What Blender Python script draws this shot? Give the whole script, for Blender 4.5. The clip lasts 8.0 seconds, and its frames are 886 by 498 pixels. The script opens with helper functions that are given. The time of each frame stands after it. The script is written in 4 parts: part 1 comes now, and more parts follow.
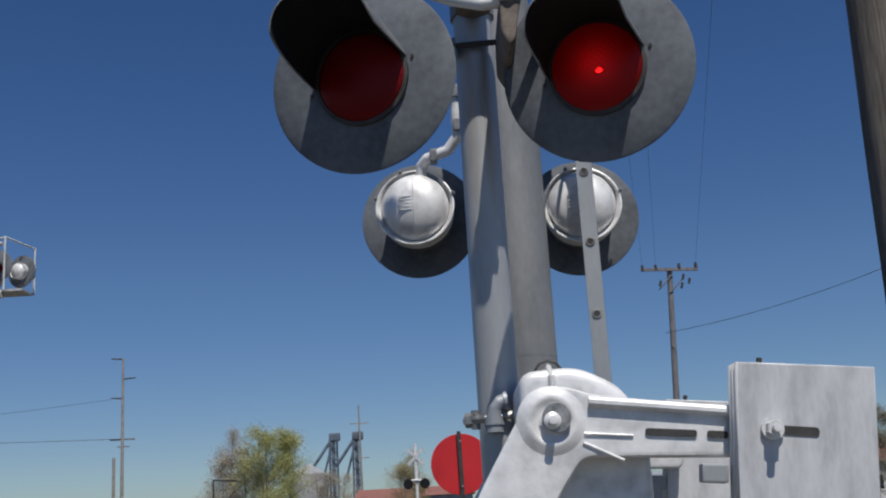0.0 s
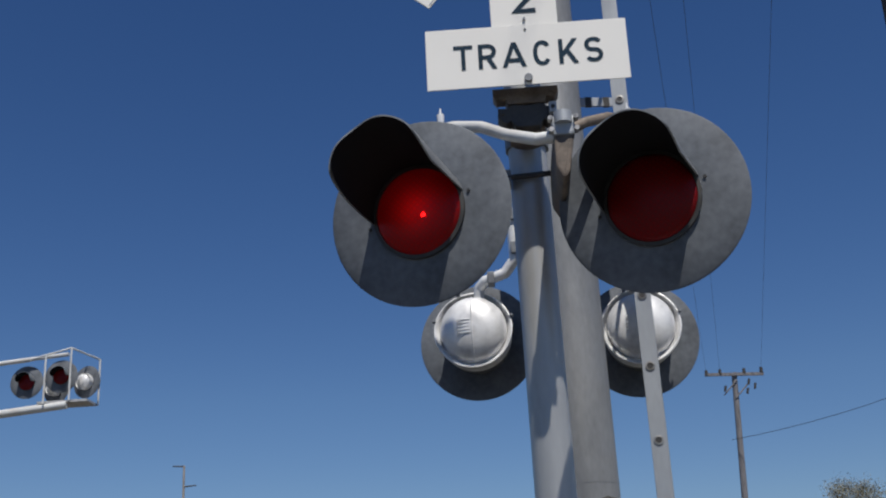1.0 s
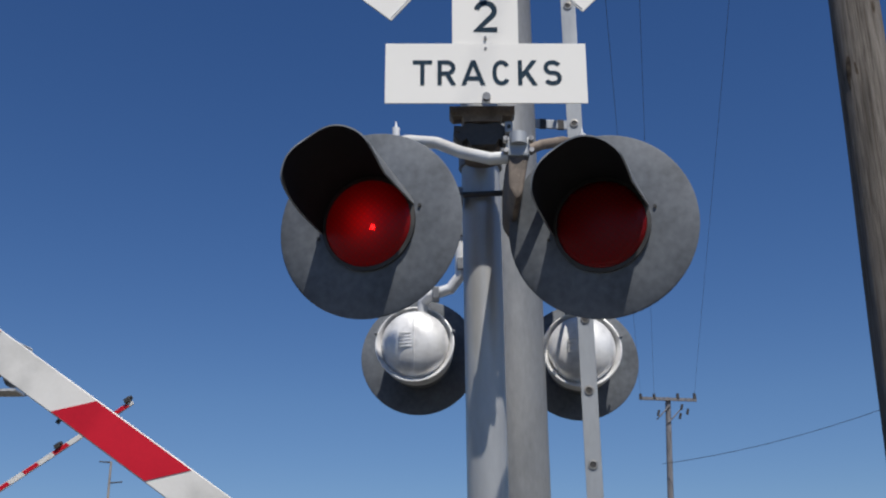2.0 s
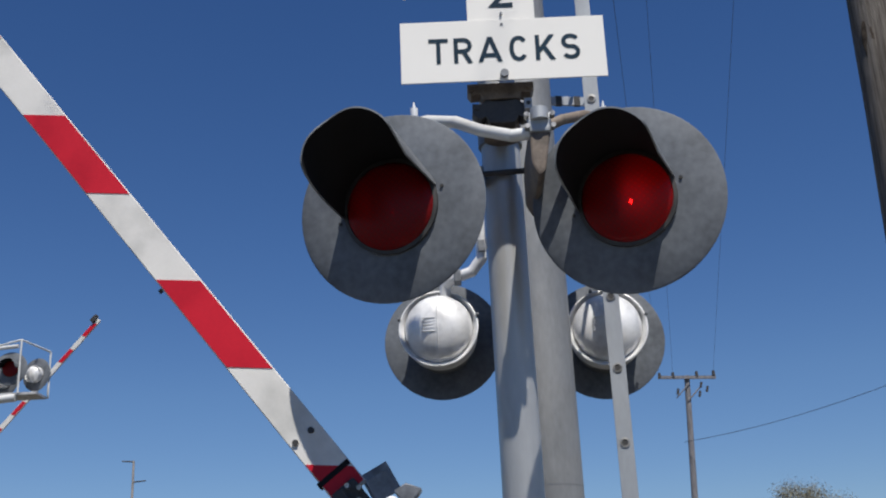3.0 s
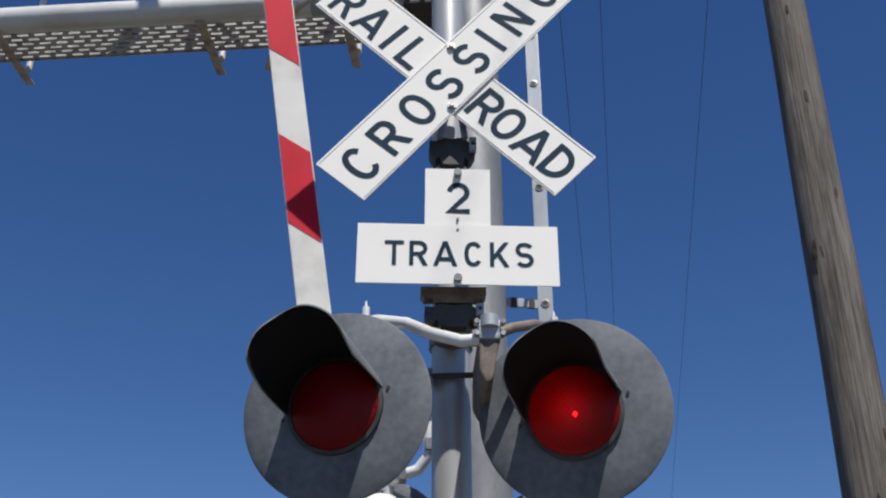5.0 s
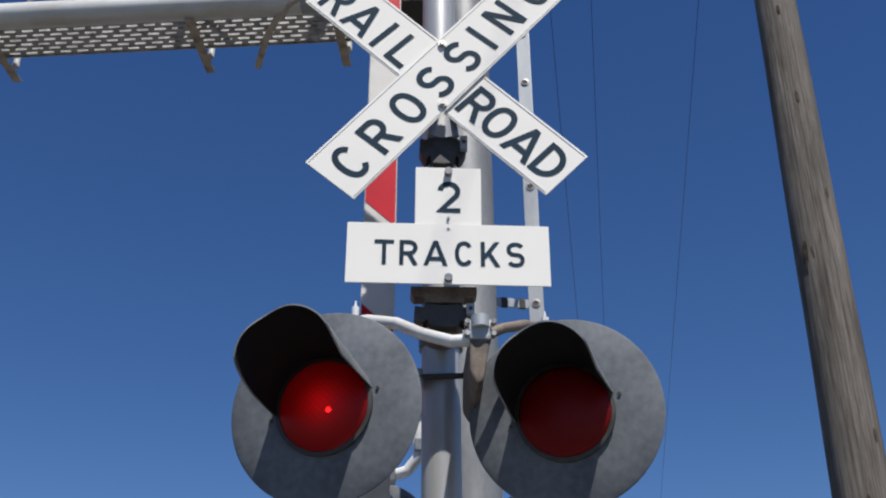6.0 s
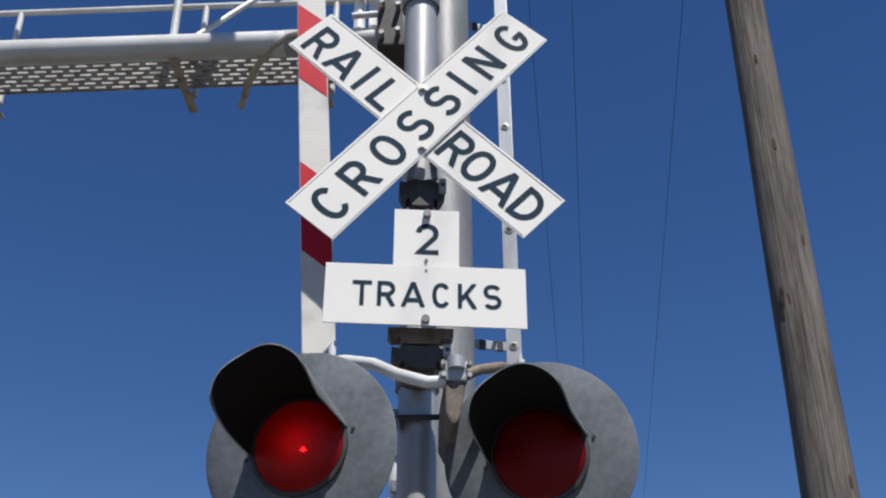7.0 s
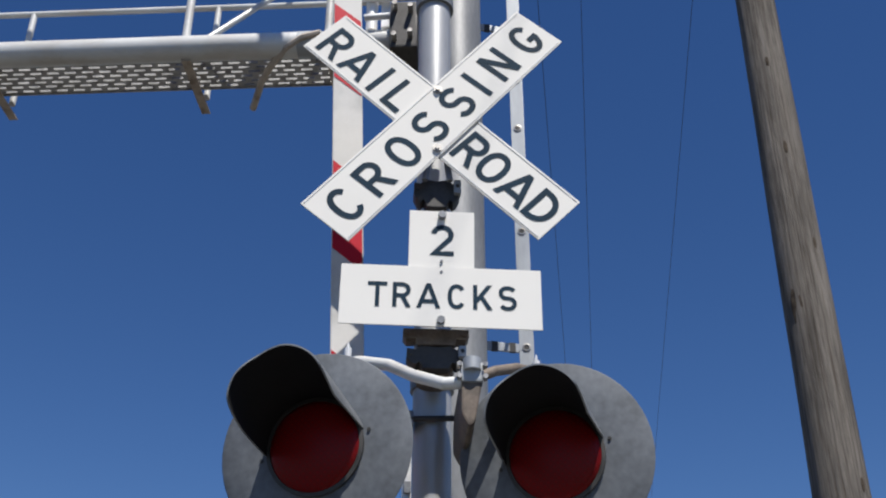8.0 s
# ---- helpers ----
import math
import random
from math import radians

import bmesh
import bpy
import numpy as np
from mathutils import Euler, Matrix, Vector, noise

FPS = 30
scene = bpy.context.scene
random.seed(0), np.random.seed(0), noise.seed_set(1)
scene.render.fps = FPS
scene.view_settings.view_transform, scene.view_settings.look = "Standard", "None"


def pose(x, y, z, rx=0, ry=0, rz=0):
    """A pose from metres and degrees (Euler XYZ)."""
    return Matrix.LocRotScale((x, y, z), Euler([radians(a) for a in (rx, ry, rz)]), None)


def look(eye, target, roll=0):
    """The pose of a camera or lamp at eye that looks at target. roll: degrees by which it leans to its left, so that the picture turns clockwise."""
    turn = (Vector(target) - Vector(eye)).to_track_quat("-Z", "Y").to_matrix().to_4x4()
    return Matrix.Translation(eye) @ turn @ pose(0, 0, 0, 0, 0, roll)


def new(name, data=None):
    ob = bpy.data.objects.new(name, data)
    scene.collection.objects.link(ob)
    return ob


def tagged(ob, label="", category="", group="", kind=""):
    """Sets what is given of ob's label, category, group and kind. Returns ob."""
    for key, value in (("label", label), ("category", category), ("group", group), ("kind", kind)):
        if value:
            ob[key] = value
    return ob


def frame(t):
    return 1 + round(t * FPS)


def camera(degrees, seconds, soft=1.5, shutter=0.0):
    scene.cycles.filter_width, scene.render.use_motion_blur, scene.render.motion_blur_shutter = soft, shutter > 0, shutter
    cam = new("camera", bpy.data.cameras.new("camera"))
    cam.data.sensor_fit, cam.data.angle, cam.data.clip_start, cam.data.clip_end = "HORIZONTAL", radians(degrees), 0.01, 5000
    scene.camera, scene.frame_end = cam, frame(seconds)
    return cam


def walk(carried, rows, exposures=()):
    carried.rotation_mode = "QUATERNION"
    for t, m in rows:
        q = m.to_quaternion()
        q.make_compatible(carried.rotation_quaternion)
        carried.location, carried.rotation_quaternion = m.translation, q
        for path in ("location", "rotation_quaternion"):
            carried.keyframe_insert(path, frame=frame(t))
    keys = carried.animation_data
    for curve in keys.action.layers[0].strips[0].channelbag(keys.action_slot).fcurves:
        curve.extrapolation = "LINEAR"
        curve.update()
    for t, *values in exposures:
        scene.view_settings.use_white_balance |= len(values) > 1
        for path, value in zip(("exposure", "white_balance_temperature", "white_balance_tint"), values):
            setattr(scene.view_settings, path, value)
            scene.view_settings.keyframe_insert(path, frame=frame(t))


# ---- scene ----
cam = camera(44.0, 8.0, soft=2.1)
PATH = [
    (0, (-0.173, -3.402, 1.292), (-0.168, -1.458, 1.76), -3.4),
    (0.2, (-0.17, -3.392, 1.296), (-0.088, -1.448, 1.756), -3.9),
    (0.5, (-0.148, -3.413, 1.297), (-0.085, -1.47, 1.766), -4.2),
    (0.6, (-0.16, -3.398, 1.308), (-0.112, -1.454, 1.776), -5.5),
    (0.8, (-0.145, -3.398, 1.358), (-0.2, -1.47, 1.894), -4.4),
    (1, (-0.16, -3.445, 1.373), (-0.251, -1.558, 2.028), -3.1),
    (1.1, (-0.161, -3.442, 1.391), (-0.252, -1.563, 2.071), -2.2),
    (1.2, (-0.162, -3.444, 1.406), (-0.246, -1.574, 2.112), -1.8),
    (2.3, (-0.184, -3.424, 1.385), (-0.157, -1.533, 2.034), -0.5),
    (2.5, (-0.197, -3.403, 1.381), (-0.191, -1.508, 2.022), -0.7),
    (3, (-0.211, -3.383, 1.39), (-0.223, -1.492, 2.039), -2.7),
    (3.5, (-0.223, -3.408, 1.37), (-0.273, -1.497, 1.959), -2.1),
    (4, (-0.21, -3.4, 1.386), (-0.285, -1.512, 2.042), -1.0),
    (4.2, (-0.193, -3.402, 1.403), (-0.254, -1.539, 2.128), -0.2),
    (4.5, (-0.17, -3.386, 1.424), (-0.185, -1.592, 2.308), 0.6),
    (4.7, (-0.167, -3.4, 1.449), (-0.131, -1.641, 2.4), 0.7),
    (5.8, (-0.2, -3.381, 1.46), (-0.11, -1.621, 2.406), -1.1),
    (6, (-0.173, -3.371, 1.469), (-0.089, -1.613, 2.418), -0.4),
    (6.5, (-0.2, -3.37, 1.467), (-0.089, -1.629, 2.445), -0.2),
    (7, (-0.16, -3.397, 1.453), (-0.045, -1.678, 2.469), -0.2),
    (7.5, (-0.186, -3.394, 1.457), (-0.084, -1.675, 2.474), 0.2),
    (8, (-0.19, -3.396, 1.45), (-0.087, -1.678, 2.469), 0.1),
]
walk(cam, [(t, look(eye, target, roll)) for t, eye, target, roll in PATH],
     exposures=[(0.0, -0.22), (0.6, -0.2), (1.2, -0.11), (2.5, 0.1), (3.5, 0.12), (4.0, 0.05), (4.7, 0.18), (8.0, 0.23)])

# world and sun: clear spring midday, sun high behind the camera and a little to its right
SUN_EL, SUN_AZ = 61.5, 17.0
world = bpy.data.worlds.new("clear_sky")
scene.world = world
world.use_nodes = True
wn = world.node_tree.nodes
sky = wn.new("ShaderNodeTexSky")
sky.sky_type, sky.sun_disc = "NISHITA", False
sky.sun_elevation, sky.sun_rotation = radians(SUN_EL), radians(180 - SUN_AZ)
sky.altitude, sky.air_density, sky.dust_density, sky.ozone_density = 300, 1.0, 0.0, 3.4
deep = wn.new("ShaderNodeHueSaturation")
deep.inputs["Hue"].default_value, deep.inputs["Saturation"].default_value = 0.511, 1.24
world.node_tree.links.new(sky.outputs["Color"], deep.inputs["Color"])
# bluish haze low over the horizon
dirn, sep, band, haze = wn.new("ShaderNodeTexCoord"), wn.new("ShaderNodeSeparateXYZ"), wn.new("ShaderNodeValToRGB"), wn.new("ShaderNodeMixRGB")
haze.blend_type, haze.inputs[0].default_value = "MULTIPLY", 1.0
band.color_ramp.elements[0].position, band.color_ramp.elements[0].color = 0.0, (0.63, 0.74, 0.96, 1)
band.color_ramp.elements[1].position, band.color_ramp.elements[1].color = 0.2, (1, 1, 1, 1)
world.node_tree.links.new(dirn.outputs["Generated"], sep.inputs["Vector"])
world.node_tree.links.new(sep.outputs["Z"], band.inputs["Fac"])
world.node_tree.links.new(deep.outputs["Color"], haze.inputs[1])
world.node_tree.links.new(band.outputs["Color"], haze.inputs[2])
world.node_tree.links.new(haze.outputs["Color"], wn["Background"].inputs["Color"])
wn["Background"].inputs["Strength"].default_value = 0.076
sun = new("sun", bpy.data.lights.new("sun", "SUN"))
sun.data.energy, sun.data.angle, sun.data.color = 5.0, radians(0.53), (1.0, 0.96, 0.9)
sv = Vector((math.sin(radians(SUN_AZ)) * math.cos(radians(SUN_EL)), -math.cos(radians(SUN_AZ)) * math.cos(radians(SUN_EL)), math.sin(radians(SUN_EL))))
sun.matrix_world = look(sv * 40, (0, 0, 0))


# ---- materials ----
def mat(name, col, rough=0.5, metal=0.0, vary=0.15, scale=8.0, stretch=(1, 1, 1), bump=0.1, fine=90.0, spec=0.5, tint=None):
    """A surface whose colour varies at two scales, with fine relief. tint: the colour of its stains."""
    m = bpy.data.materials.new(name)
    m.use_nodes = True
    nt, nd = m.node_tree, m.node_tree.nodes
    b = nd["Principled BSDF"]
    tc, mp = nd.new("ShaderNodeTexCoord"), nd.new("ShaderNodeMapping")
    mp.inputs["Scale"].default_value = stretch
    n1, n2 = nd.new("ShaderNodeTexNoise"), nd.new("ShaderNodeTexNoise")
    n1.inputs["Scale"].default_value, n1.inputs["Detail"].default_value = scale, 5
    n2.inputs["Scale"].default_value, n2.inputs["Detail"].default_value = fine, 3
    ramp = nd.new("ShaderNodeValToRGB")
    dark = tint or tuple(c * (1 - vary * 2) for c in col)
    light = tuple(min(1, c * (1 + vary)) for c in col)
    ramp.color_ramp.elements[0].position, ramp.color_ramp.elements[0].color = 0.3, (*dark, 1)
    ramp.color_ramp.elements[1].position, ramp.color_ramp.elements[1].color = 0.68, (*light, 1)
    mid = ramp.color_ramp.elements.new(0.5)
    mid.color = (*col, 1)
    mix = nd.new("ShaderNodeMixRGB")
    mix.blend_type = "OVERLAY"
    mix.inputs[0].default_value = min(0.6, vary * 1.5)
    bp = nd.new("ShaderNodeBump")
    bp.inputs["Strength"].default_value, bp.inputs["Distance"].default_value = bump, 0.004
    rr = nd.new("ShaderNodeMapRange")
    rr.inputs["To Min"].default_value, rr.inputs["To Max"].default_value = max(0.03, rough - 0.12), min(1, rough + 0.12)
    L = nt.links.new
    L(tc.outputs["Object"], mp.inputs["Vector"])
    L(mp.outputs["Vector"], n1.inputs["Vector"])
    L(mp.outputs["Vector"], n2.inputs["Vector"])
    L(n1.outputs["Fac"], ramp.inputs["Fac"])
    L(ramp.outputs["Color"], mix.inputs[1])
    L(n2.outputs["Fac"], mix.inputs[2])
    L(mix.outputs["Color"], b.inputs["Base Color"])
    L(n2.outputs["Fac"], bp.inputs["Height"])
    L(bp.outputs["Normal"], b.inputs["Normal"])
    L(n1.outputs["Fac"], rr.inputs["Value"])
    L(rr.outputs["Result"], b.inputs["Roughness"])
    b.inputs["Metallic"].default_value = metal
    b.inputs["Specular IOR Level"].default_value = spec
    return m


M_DISC = mat("background_grey", (0.129, 0.14, 0.155), 0.65, 0.0, 0.18, 5, (1, 1, 1), 0.05, 40, 0.2)
M_HOOD = mat("hood_black", (0.016, 0.016, 0.018), 0.8, 0, 0.1, 10, bump=0.05, spec=0.08)
M_HOODOUT = mat("hood_outer_grey", (0.172, 0.181, 0.189), 0.5, 0.3, 0.15, 8, bump=0.05)
M_SILVER = mat("aluminium_paint", (0.74, 0.735, 0.725), 0.38, 0.15, 0.13, 13, bump=0.18, fine=60)
M_MAST = mat("mast_aluminium_paint", (0.413, 0.415, 0.413), 0.4, 0.35, 0.08, 3, (1, 1, 0.25), 0.12, 50)
M_GALV = mat("galvanised_steel", (0.344, 0.361, 0.378), 0.5, 0.35, 0.07, 5, (1, 1, 0.3), 0.08, 70)
M_FARMAST = mat("old_galvanised_mast", (0.258, 0.261, 0.262), 0.5, 0.35, 0.13, 4, (1, 1, 0.35), 0.1, 60)
M_PLATE = mat("weathered_zinc_plate", (0.55, 0.555, 0.559), 0.55, 0.2, 0.12, 9, (1.6, 1, 0.5), 0.1, 60)
M_DARK = mat("dark_casting", (0.055, 0.052, 0.05), 0.6, 0.3, 0.2, 20)
M_GREYCAST = mat("grey_casting", (0.19, 0.2, 0.215), 0.55, 0.3, 0.2, 14)
M_BOLT = mat("bolt_steel", (0.4, 0.38, 0.35), 0.4, 0.8, 0.2, 40)
M_WHITE = mat("white_sign_sheeting", (0.77, 0.75, 0.705), 0.65, 0, 0.012, 4, bump=0.02, fine=200, spec=0.08)
M_LEGEND = mat("dark_legend", (0.014, 0.034, 0.055), 0.7, 0, 0.1, 10, bump=0.0, spec=0.1)
M_ARMWHITE = mat("white_gate_sheeting", (0.645, 0.628, 0.593), 0.45, 0, 0.05, 6, bump=0.03, spec=0.15, tint=(0.5, 0.49, 0.46))
M_RED = mat("red_gate_sheeting", (0.499, 0.0103, 0.0258), 0.5, 0, 0.06, 7, bump=0.03, spec=0.2)
M_REDSIGN = mat("red_sign_paint", (0.516, 0.0172, 0.0215), 0.5, 0, 0.05, 5)
M_WPAINT = mat("white_pipe_paint", (0.602, 0.602, 0.585), 0.42, 0.1, 0.1, 5, (0.4, 1, 1), 0.08, 50, tint=(0.5, 0.46, 0.4))
M_GRATE = mat("grating_steel", (0.43, 0.43, 0.43), 0.55, 0.2, 0.2, 12)
M_RUST = mat("weathered_bracket", (0.15, 0.118, 0.092), 0.65, 0.1, 0.25, 16)
# tan lightened to stand in for sunlight bounced up from below
M_TAN = mat("tan_paint_with_bounce", (0.42, 0.36, 0.3), 0.6, 0.05, 0.2, 14, tint=(0.24, 0.19, 0.15))
M_STEELPOLE = mat("grey_pole_steel", (0.3, 0.27, 0.24), 0.6, 0.1, 0.15, 3)
M_FARWOOD = mat("old_pole_wood", (0.165, 0.16, 0.168), 0.85, 0, 0.25, 3, (8, 8, 0.6), 0.3, 30)
M_KNOT = mat("pole_knot", (0.07, 0.055, 0.042), 0.9, 0, 0.3, 20, bump=0.3, fine=60, spec=0.1)
M_WIRE = mat("wire_black", (0.02, 0.02, 0.022), 0.6, 0.2)
M_GROUND = mat("dry_grass_and_dirt", (0.095, 0.083, 0.064), 0.95, 0, 0.3, 0.4, bump=0.5, fine=6, tint=(0.09, 0.095, 0.055))
M_ROAD = mat("asphalt", (0.0516, 0.0516, 0.0516), 0.9, 0, 0.2, 1.5, bump=0.4, fine=80)
M_SILO = mat("corrugated_silo_steel", (0.43, 0.439, 0.447), 0.5, 0.4, 0.12, 2, (1, 1, 4))
M_ELEV = mat("elevator_leg_steel", (0.13, 0.165, 0.21), 0.6, 0.2, 0.2, 1)
M_BRICKY = mat("red_brown_roof", (0.24, 0.1, 0.08), 0.8, 0, 0.15, 2)
M_BLDG = mat("grey_metal_siding", (0.33, 0.34, 0.35), 0.6, 0.2, 0.1, 2)
M_GLASS = mat("dark_window_glass", (0.02, 0.025, 0.03), 0.1, 0, 0.1, 2, bump=0)
M_TYRE = mat("tyre_rubber", (0.02, 0.02, 0.02), 0.85)
M_CAR = mat("white_car_paint", (0.7, 0.7, 0.7), 0.3, 0, 0.04, 2, bump=0.0)
M_BARK = mat("grey_bark", (0.2, 0.165, 0.13), 0.9, 0, 0.25, 4, (1, 1, 0.3), 0.4)


def leaf_mat(name, a, b):
    m = bpy.data.materials.new(name)
    m.use_nodes = True
    nd, L = m.node_tree.nodes, m.node_tree.links.new
    geo, ramp = nd.new("ShaderNodeNewGeometry"), nd.new("ShaderNodeValToRGB")
    ramp.color_ramp.elements[0].color, ramp.color_ramp.elements[1].color = (*a, 1), (*b, 1)
    L(geo.outputs["Random Per Island"], ramp.inputs["Fac"])
    L(ramp.outputs["Color"], nd["Principled BSDF"].inputs["Base Color"])
    nd["Principled BSDF"].inputs["Roughness"].default_value = 0.8
    return m


M_LEAF_G = leaf_mat("spring_green_leaves", (0.25, 0.26, 0.08), (0.46, 0.45, 0.17))
M_LEAF_B = leaf_mat("budding_brown_twigs", (0.27, 0.22, 0.16), (0.46, 0.4, 0.3))
M_LEAF_O = leaf_mat("ochre_buds", (0.24, 0.2, 0.09), (0.42, 0.35, 0.16))
M_LEAF_K = leaf_mat("grey_green_buds", (0.14, 0.13, 0.09), (0.27, 0.25, 0.17))
M_LEAF_D = leaf_mat("dark_needles", (0.02, 0.035, 0.02), (0.05, 0.08, 0.04))


def wood_mat():
    m = mat("weathered_pole_wood", (0.165, 0.148, 0.13), 0.85, 0, 0.26, 2.0, (4, 4, 0.55), 0.5, 14, 0.2)
    nt, nd = m.node_tree, m.node_tree.nodes
    L = nt.links.new
    b = nd["Principled BSDF"]
    tc, mp = nd.new("ShaderNodeTexCoord"), nd.new("ShaderNodeMapping")
    mp.inputs["Scale"].default_value = (38, 38, 0.8)
    no = nd.new("ShaderNodeTexNoise")
    no.inputs["Scale"].default_value, no.inputs["Detail"].default_value, no.inputs["Roughness"].default_value = 1.6, 8, 0.7
    ra = nd.new("ShaderNodeValToRGB")
    ra.color_ramp.elements[0].position, ra.color_ramp.elements[0].color = 0.36, (0.5, 0.46, 0.43, 1)
    ra.color_ramp.elements[1].position, ra.color_ramp.elements[1].color = 0.55, (1, 1, 1, 1)
    mul = nd.new("ShaderNodeMixRGB")
    mul.blend_type, mul.inputs[0].default_value = "MULTIPLY", 1.0
    src = b.inputs["Base Color"].links[0].from_socket
    L(tc.outputs["Object"], mp.inputs["Vector"])
    L(mp.outputs["Vector"], no.inputs["Vector"])
    L(no.outputs["Fac"], ra.inputs["Fac"])
    L(src, mul.inputs[1])
    L(ra.outputs["Color"], mul.inputs[2])
    L(mul.outputs["Color"], b.inputs["Base Color"])
    bp = nd.new("ShaderNodeBump")
    bp.inputs["Strength"].default_value, bp.inputs["Distance"].default_value = 0.7, 0.02
    L(no.outputs["Fac"], bp.inputs["Height"])
    L(bp.outputs["Normal"], b.inputs["Normal"])
    return m


M_WOOD = wood_mat()


def lens_mat():
    """Red prismatic lens: part see-through, part coloured body, glossy face with small round prisms."""
    m = bpy.data.materials.new("red_lens")
    m.use_nodes = True
    nd, L = m.node_tree.nodes, m.node_tree.links.new
    out, b = nd["Material Output"], nd["Principled BSDF"]
    b.inputs["Base Color"].default_value = (0.24, 0.007, 0.009, 1)
    b.inputs["Roughness"].default_value = 0.38
    b.inputs["Specular IOR Level"].default_value = 0.25
    tc, vo, bp, mp = nd.new("ShaderNodeTexCoord"), nd.new("ShaderNodeTexVoronoi"), nd.new("ShaderNodeBump"), nd.new("ShaderNodeMapping")
    mp.inputs["Scale"].default_value, mp.inputs["Rotation"].default_value = (1, 0, 1), (0, radians(45), 0)
    vo.inputs["Scale"].default_value, vo.inputs["Randomness"].default_value = 62, 0.0
    bp.inputs["Strength"].default_value, bp.inputs["Distance"].default_value = 0.1, 0.004
    L(tc.outputs["Object"], mp.inputs["Vector"])
    L(mp.outputs["Vector"], vo.inputs["Vector"])
    L(vo.outputs["Distance"], bp.inputs["Height"])
    L(bp.outputs["Normal"], b.inputs["Normal"])
    tl, mt = nd.new("ShaderNodeBsdfTranslucent"), nd.new("ShaderNodeMixShader")
    tl.inputs["Color"].default_value = (0.5, 0.012, 0.014, 1)
    L(b.outputs["BSDF"], mt.inputs[1])
    L(tl.outputs["BSDF"], mt.inputs[2])
    tr, mx, ra = nd.new("ShaderNodeBsdfTransparent"), nd.new("ShaderNodeMixShader"), nd.new("ShaderNodeMapRange")
    tr.inputs["Color"].default_value = (0.75, 0.012, 0.015, 1)
    ra.inputs["From Min"].default_value, ra.inputs["From Max"].default_value = 0.14, 0.3
    ra.inputs["To Min"].default_value, ra.inputs["To Max"].default_value = 0.7, 0.2
    L(vo.outputs["Distance"], ra.inputs["Value"])
    L(ra.outputs["Result"], mt.inputs["Fac"])
    mx.inputs["Fac"].default_value = 0.13
    L(mt.outputs["Shader"], mx.inputs[1])
    L(tr.outputs["BSDF"], mx.inputs[2])
    L(mx.outputs["Shader"], out.inputs["Surface"])
    return m


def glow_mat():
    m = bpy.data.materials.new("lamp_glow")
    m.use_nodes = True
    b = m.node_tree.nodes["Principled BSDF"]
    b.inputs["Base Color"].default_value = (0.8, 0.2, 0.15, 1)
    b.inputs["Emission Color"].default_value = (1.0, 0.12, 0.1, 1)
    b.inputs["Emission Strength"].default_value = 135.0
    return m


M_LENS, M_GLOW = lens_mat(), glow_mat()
M_BOWL = mat("reflector_bowl", (0.42, 0.41, 0.4), 0.4, 0.4, 0.05)


# ---- mesh helpers ----
def part(name, bm, material, parent=None, label="", smooth=True):
    me = bpy.data.meshes.new(name)
    bmesh.ops.recalc_face_normals(bm, faces=bm.faces)
    plane = bm.faces.layers.int.get("plane")
    soft = [bool(smooth and not (plane and f[plane])) for f in bm.faces]
    bm.to_mesh(me)
    bm.free()
    for m in material if isinstance(material, (list, tuple)) else [material]:
        me.materials.append(m)
    if smooth:
        me.set_sharp_from_angle(angle=radians(35))
        me.polygons.foreach_set("use_smooth", soft)
    ob = new(name, me)
    ob.parent = parent
    if label:
        tagged(ob, label)
    return ob


def thing(name, m, label, category, group="", kind=""):
    ob = new(name)
    ob.empty_display_size = 0.1
    ob.matrix_world = m
    return tagged(ob, label, category, group, kind)


def box(bm, c, s, rot=None, bevel=0.0):
    plane = bm.faces.layers.int.get("plane") or bm.faces.layers.int.new("plane")
    r = bmesh.ops.create_cube(bm, size=1)
    m = Matrix.Translation(c) @ (rot or Matrix()) @ Matrix.Diagonal((*s, 1))
    bmesh.ops.transform(bm, matrix=m, verts=r["verts"])
    if bevel:
        es = {e for v in r["verts"] for e in v.link_edges}
        made = bmesh.ops.bevel(bm, geom=list(es), offset=bevel, segments=2, affect="EDGES", profile=0.6)["verts"]
        axes = (rot or Matrix()).to_3x3().transposed()
        for f in {f for v in made for f in v.link_faces}:
            f.normal_update()
            if max(abs(f.normal.dot(a)) for a in axes) > 0.999:
                f[plane] = 1
    return bm


def rod(bm, p, q, r, r2=None, seg=16, caps=True):
    p, q = Vector(p), Vector(q)
    d = q - p
    m = Matrix.Translation((p + q) / 2) @ d.to_track_quat("Z", "Y").to_matrix().to_4x4()
    bmesh.ops.create_cone(bm, cap_ends=caps, segments=seg, radius1=r, radius2=r if r2 is None else r2, depth=d.length, matrix=m)
    return bm


def pipe(bm, pts, r, seg=12):
    """A bent tube with round joints."""
    for a, b in zip(pts, pts[1:]):
        rod(bm, a, b, r, seg=seg)
    for p in pts[1:-1]:
        bmesh.ops.create_uvsphere(bm, u_segments=seg, v_segments=8, radius=r, matrix=Matrix.Translation(p))
    return bm


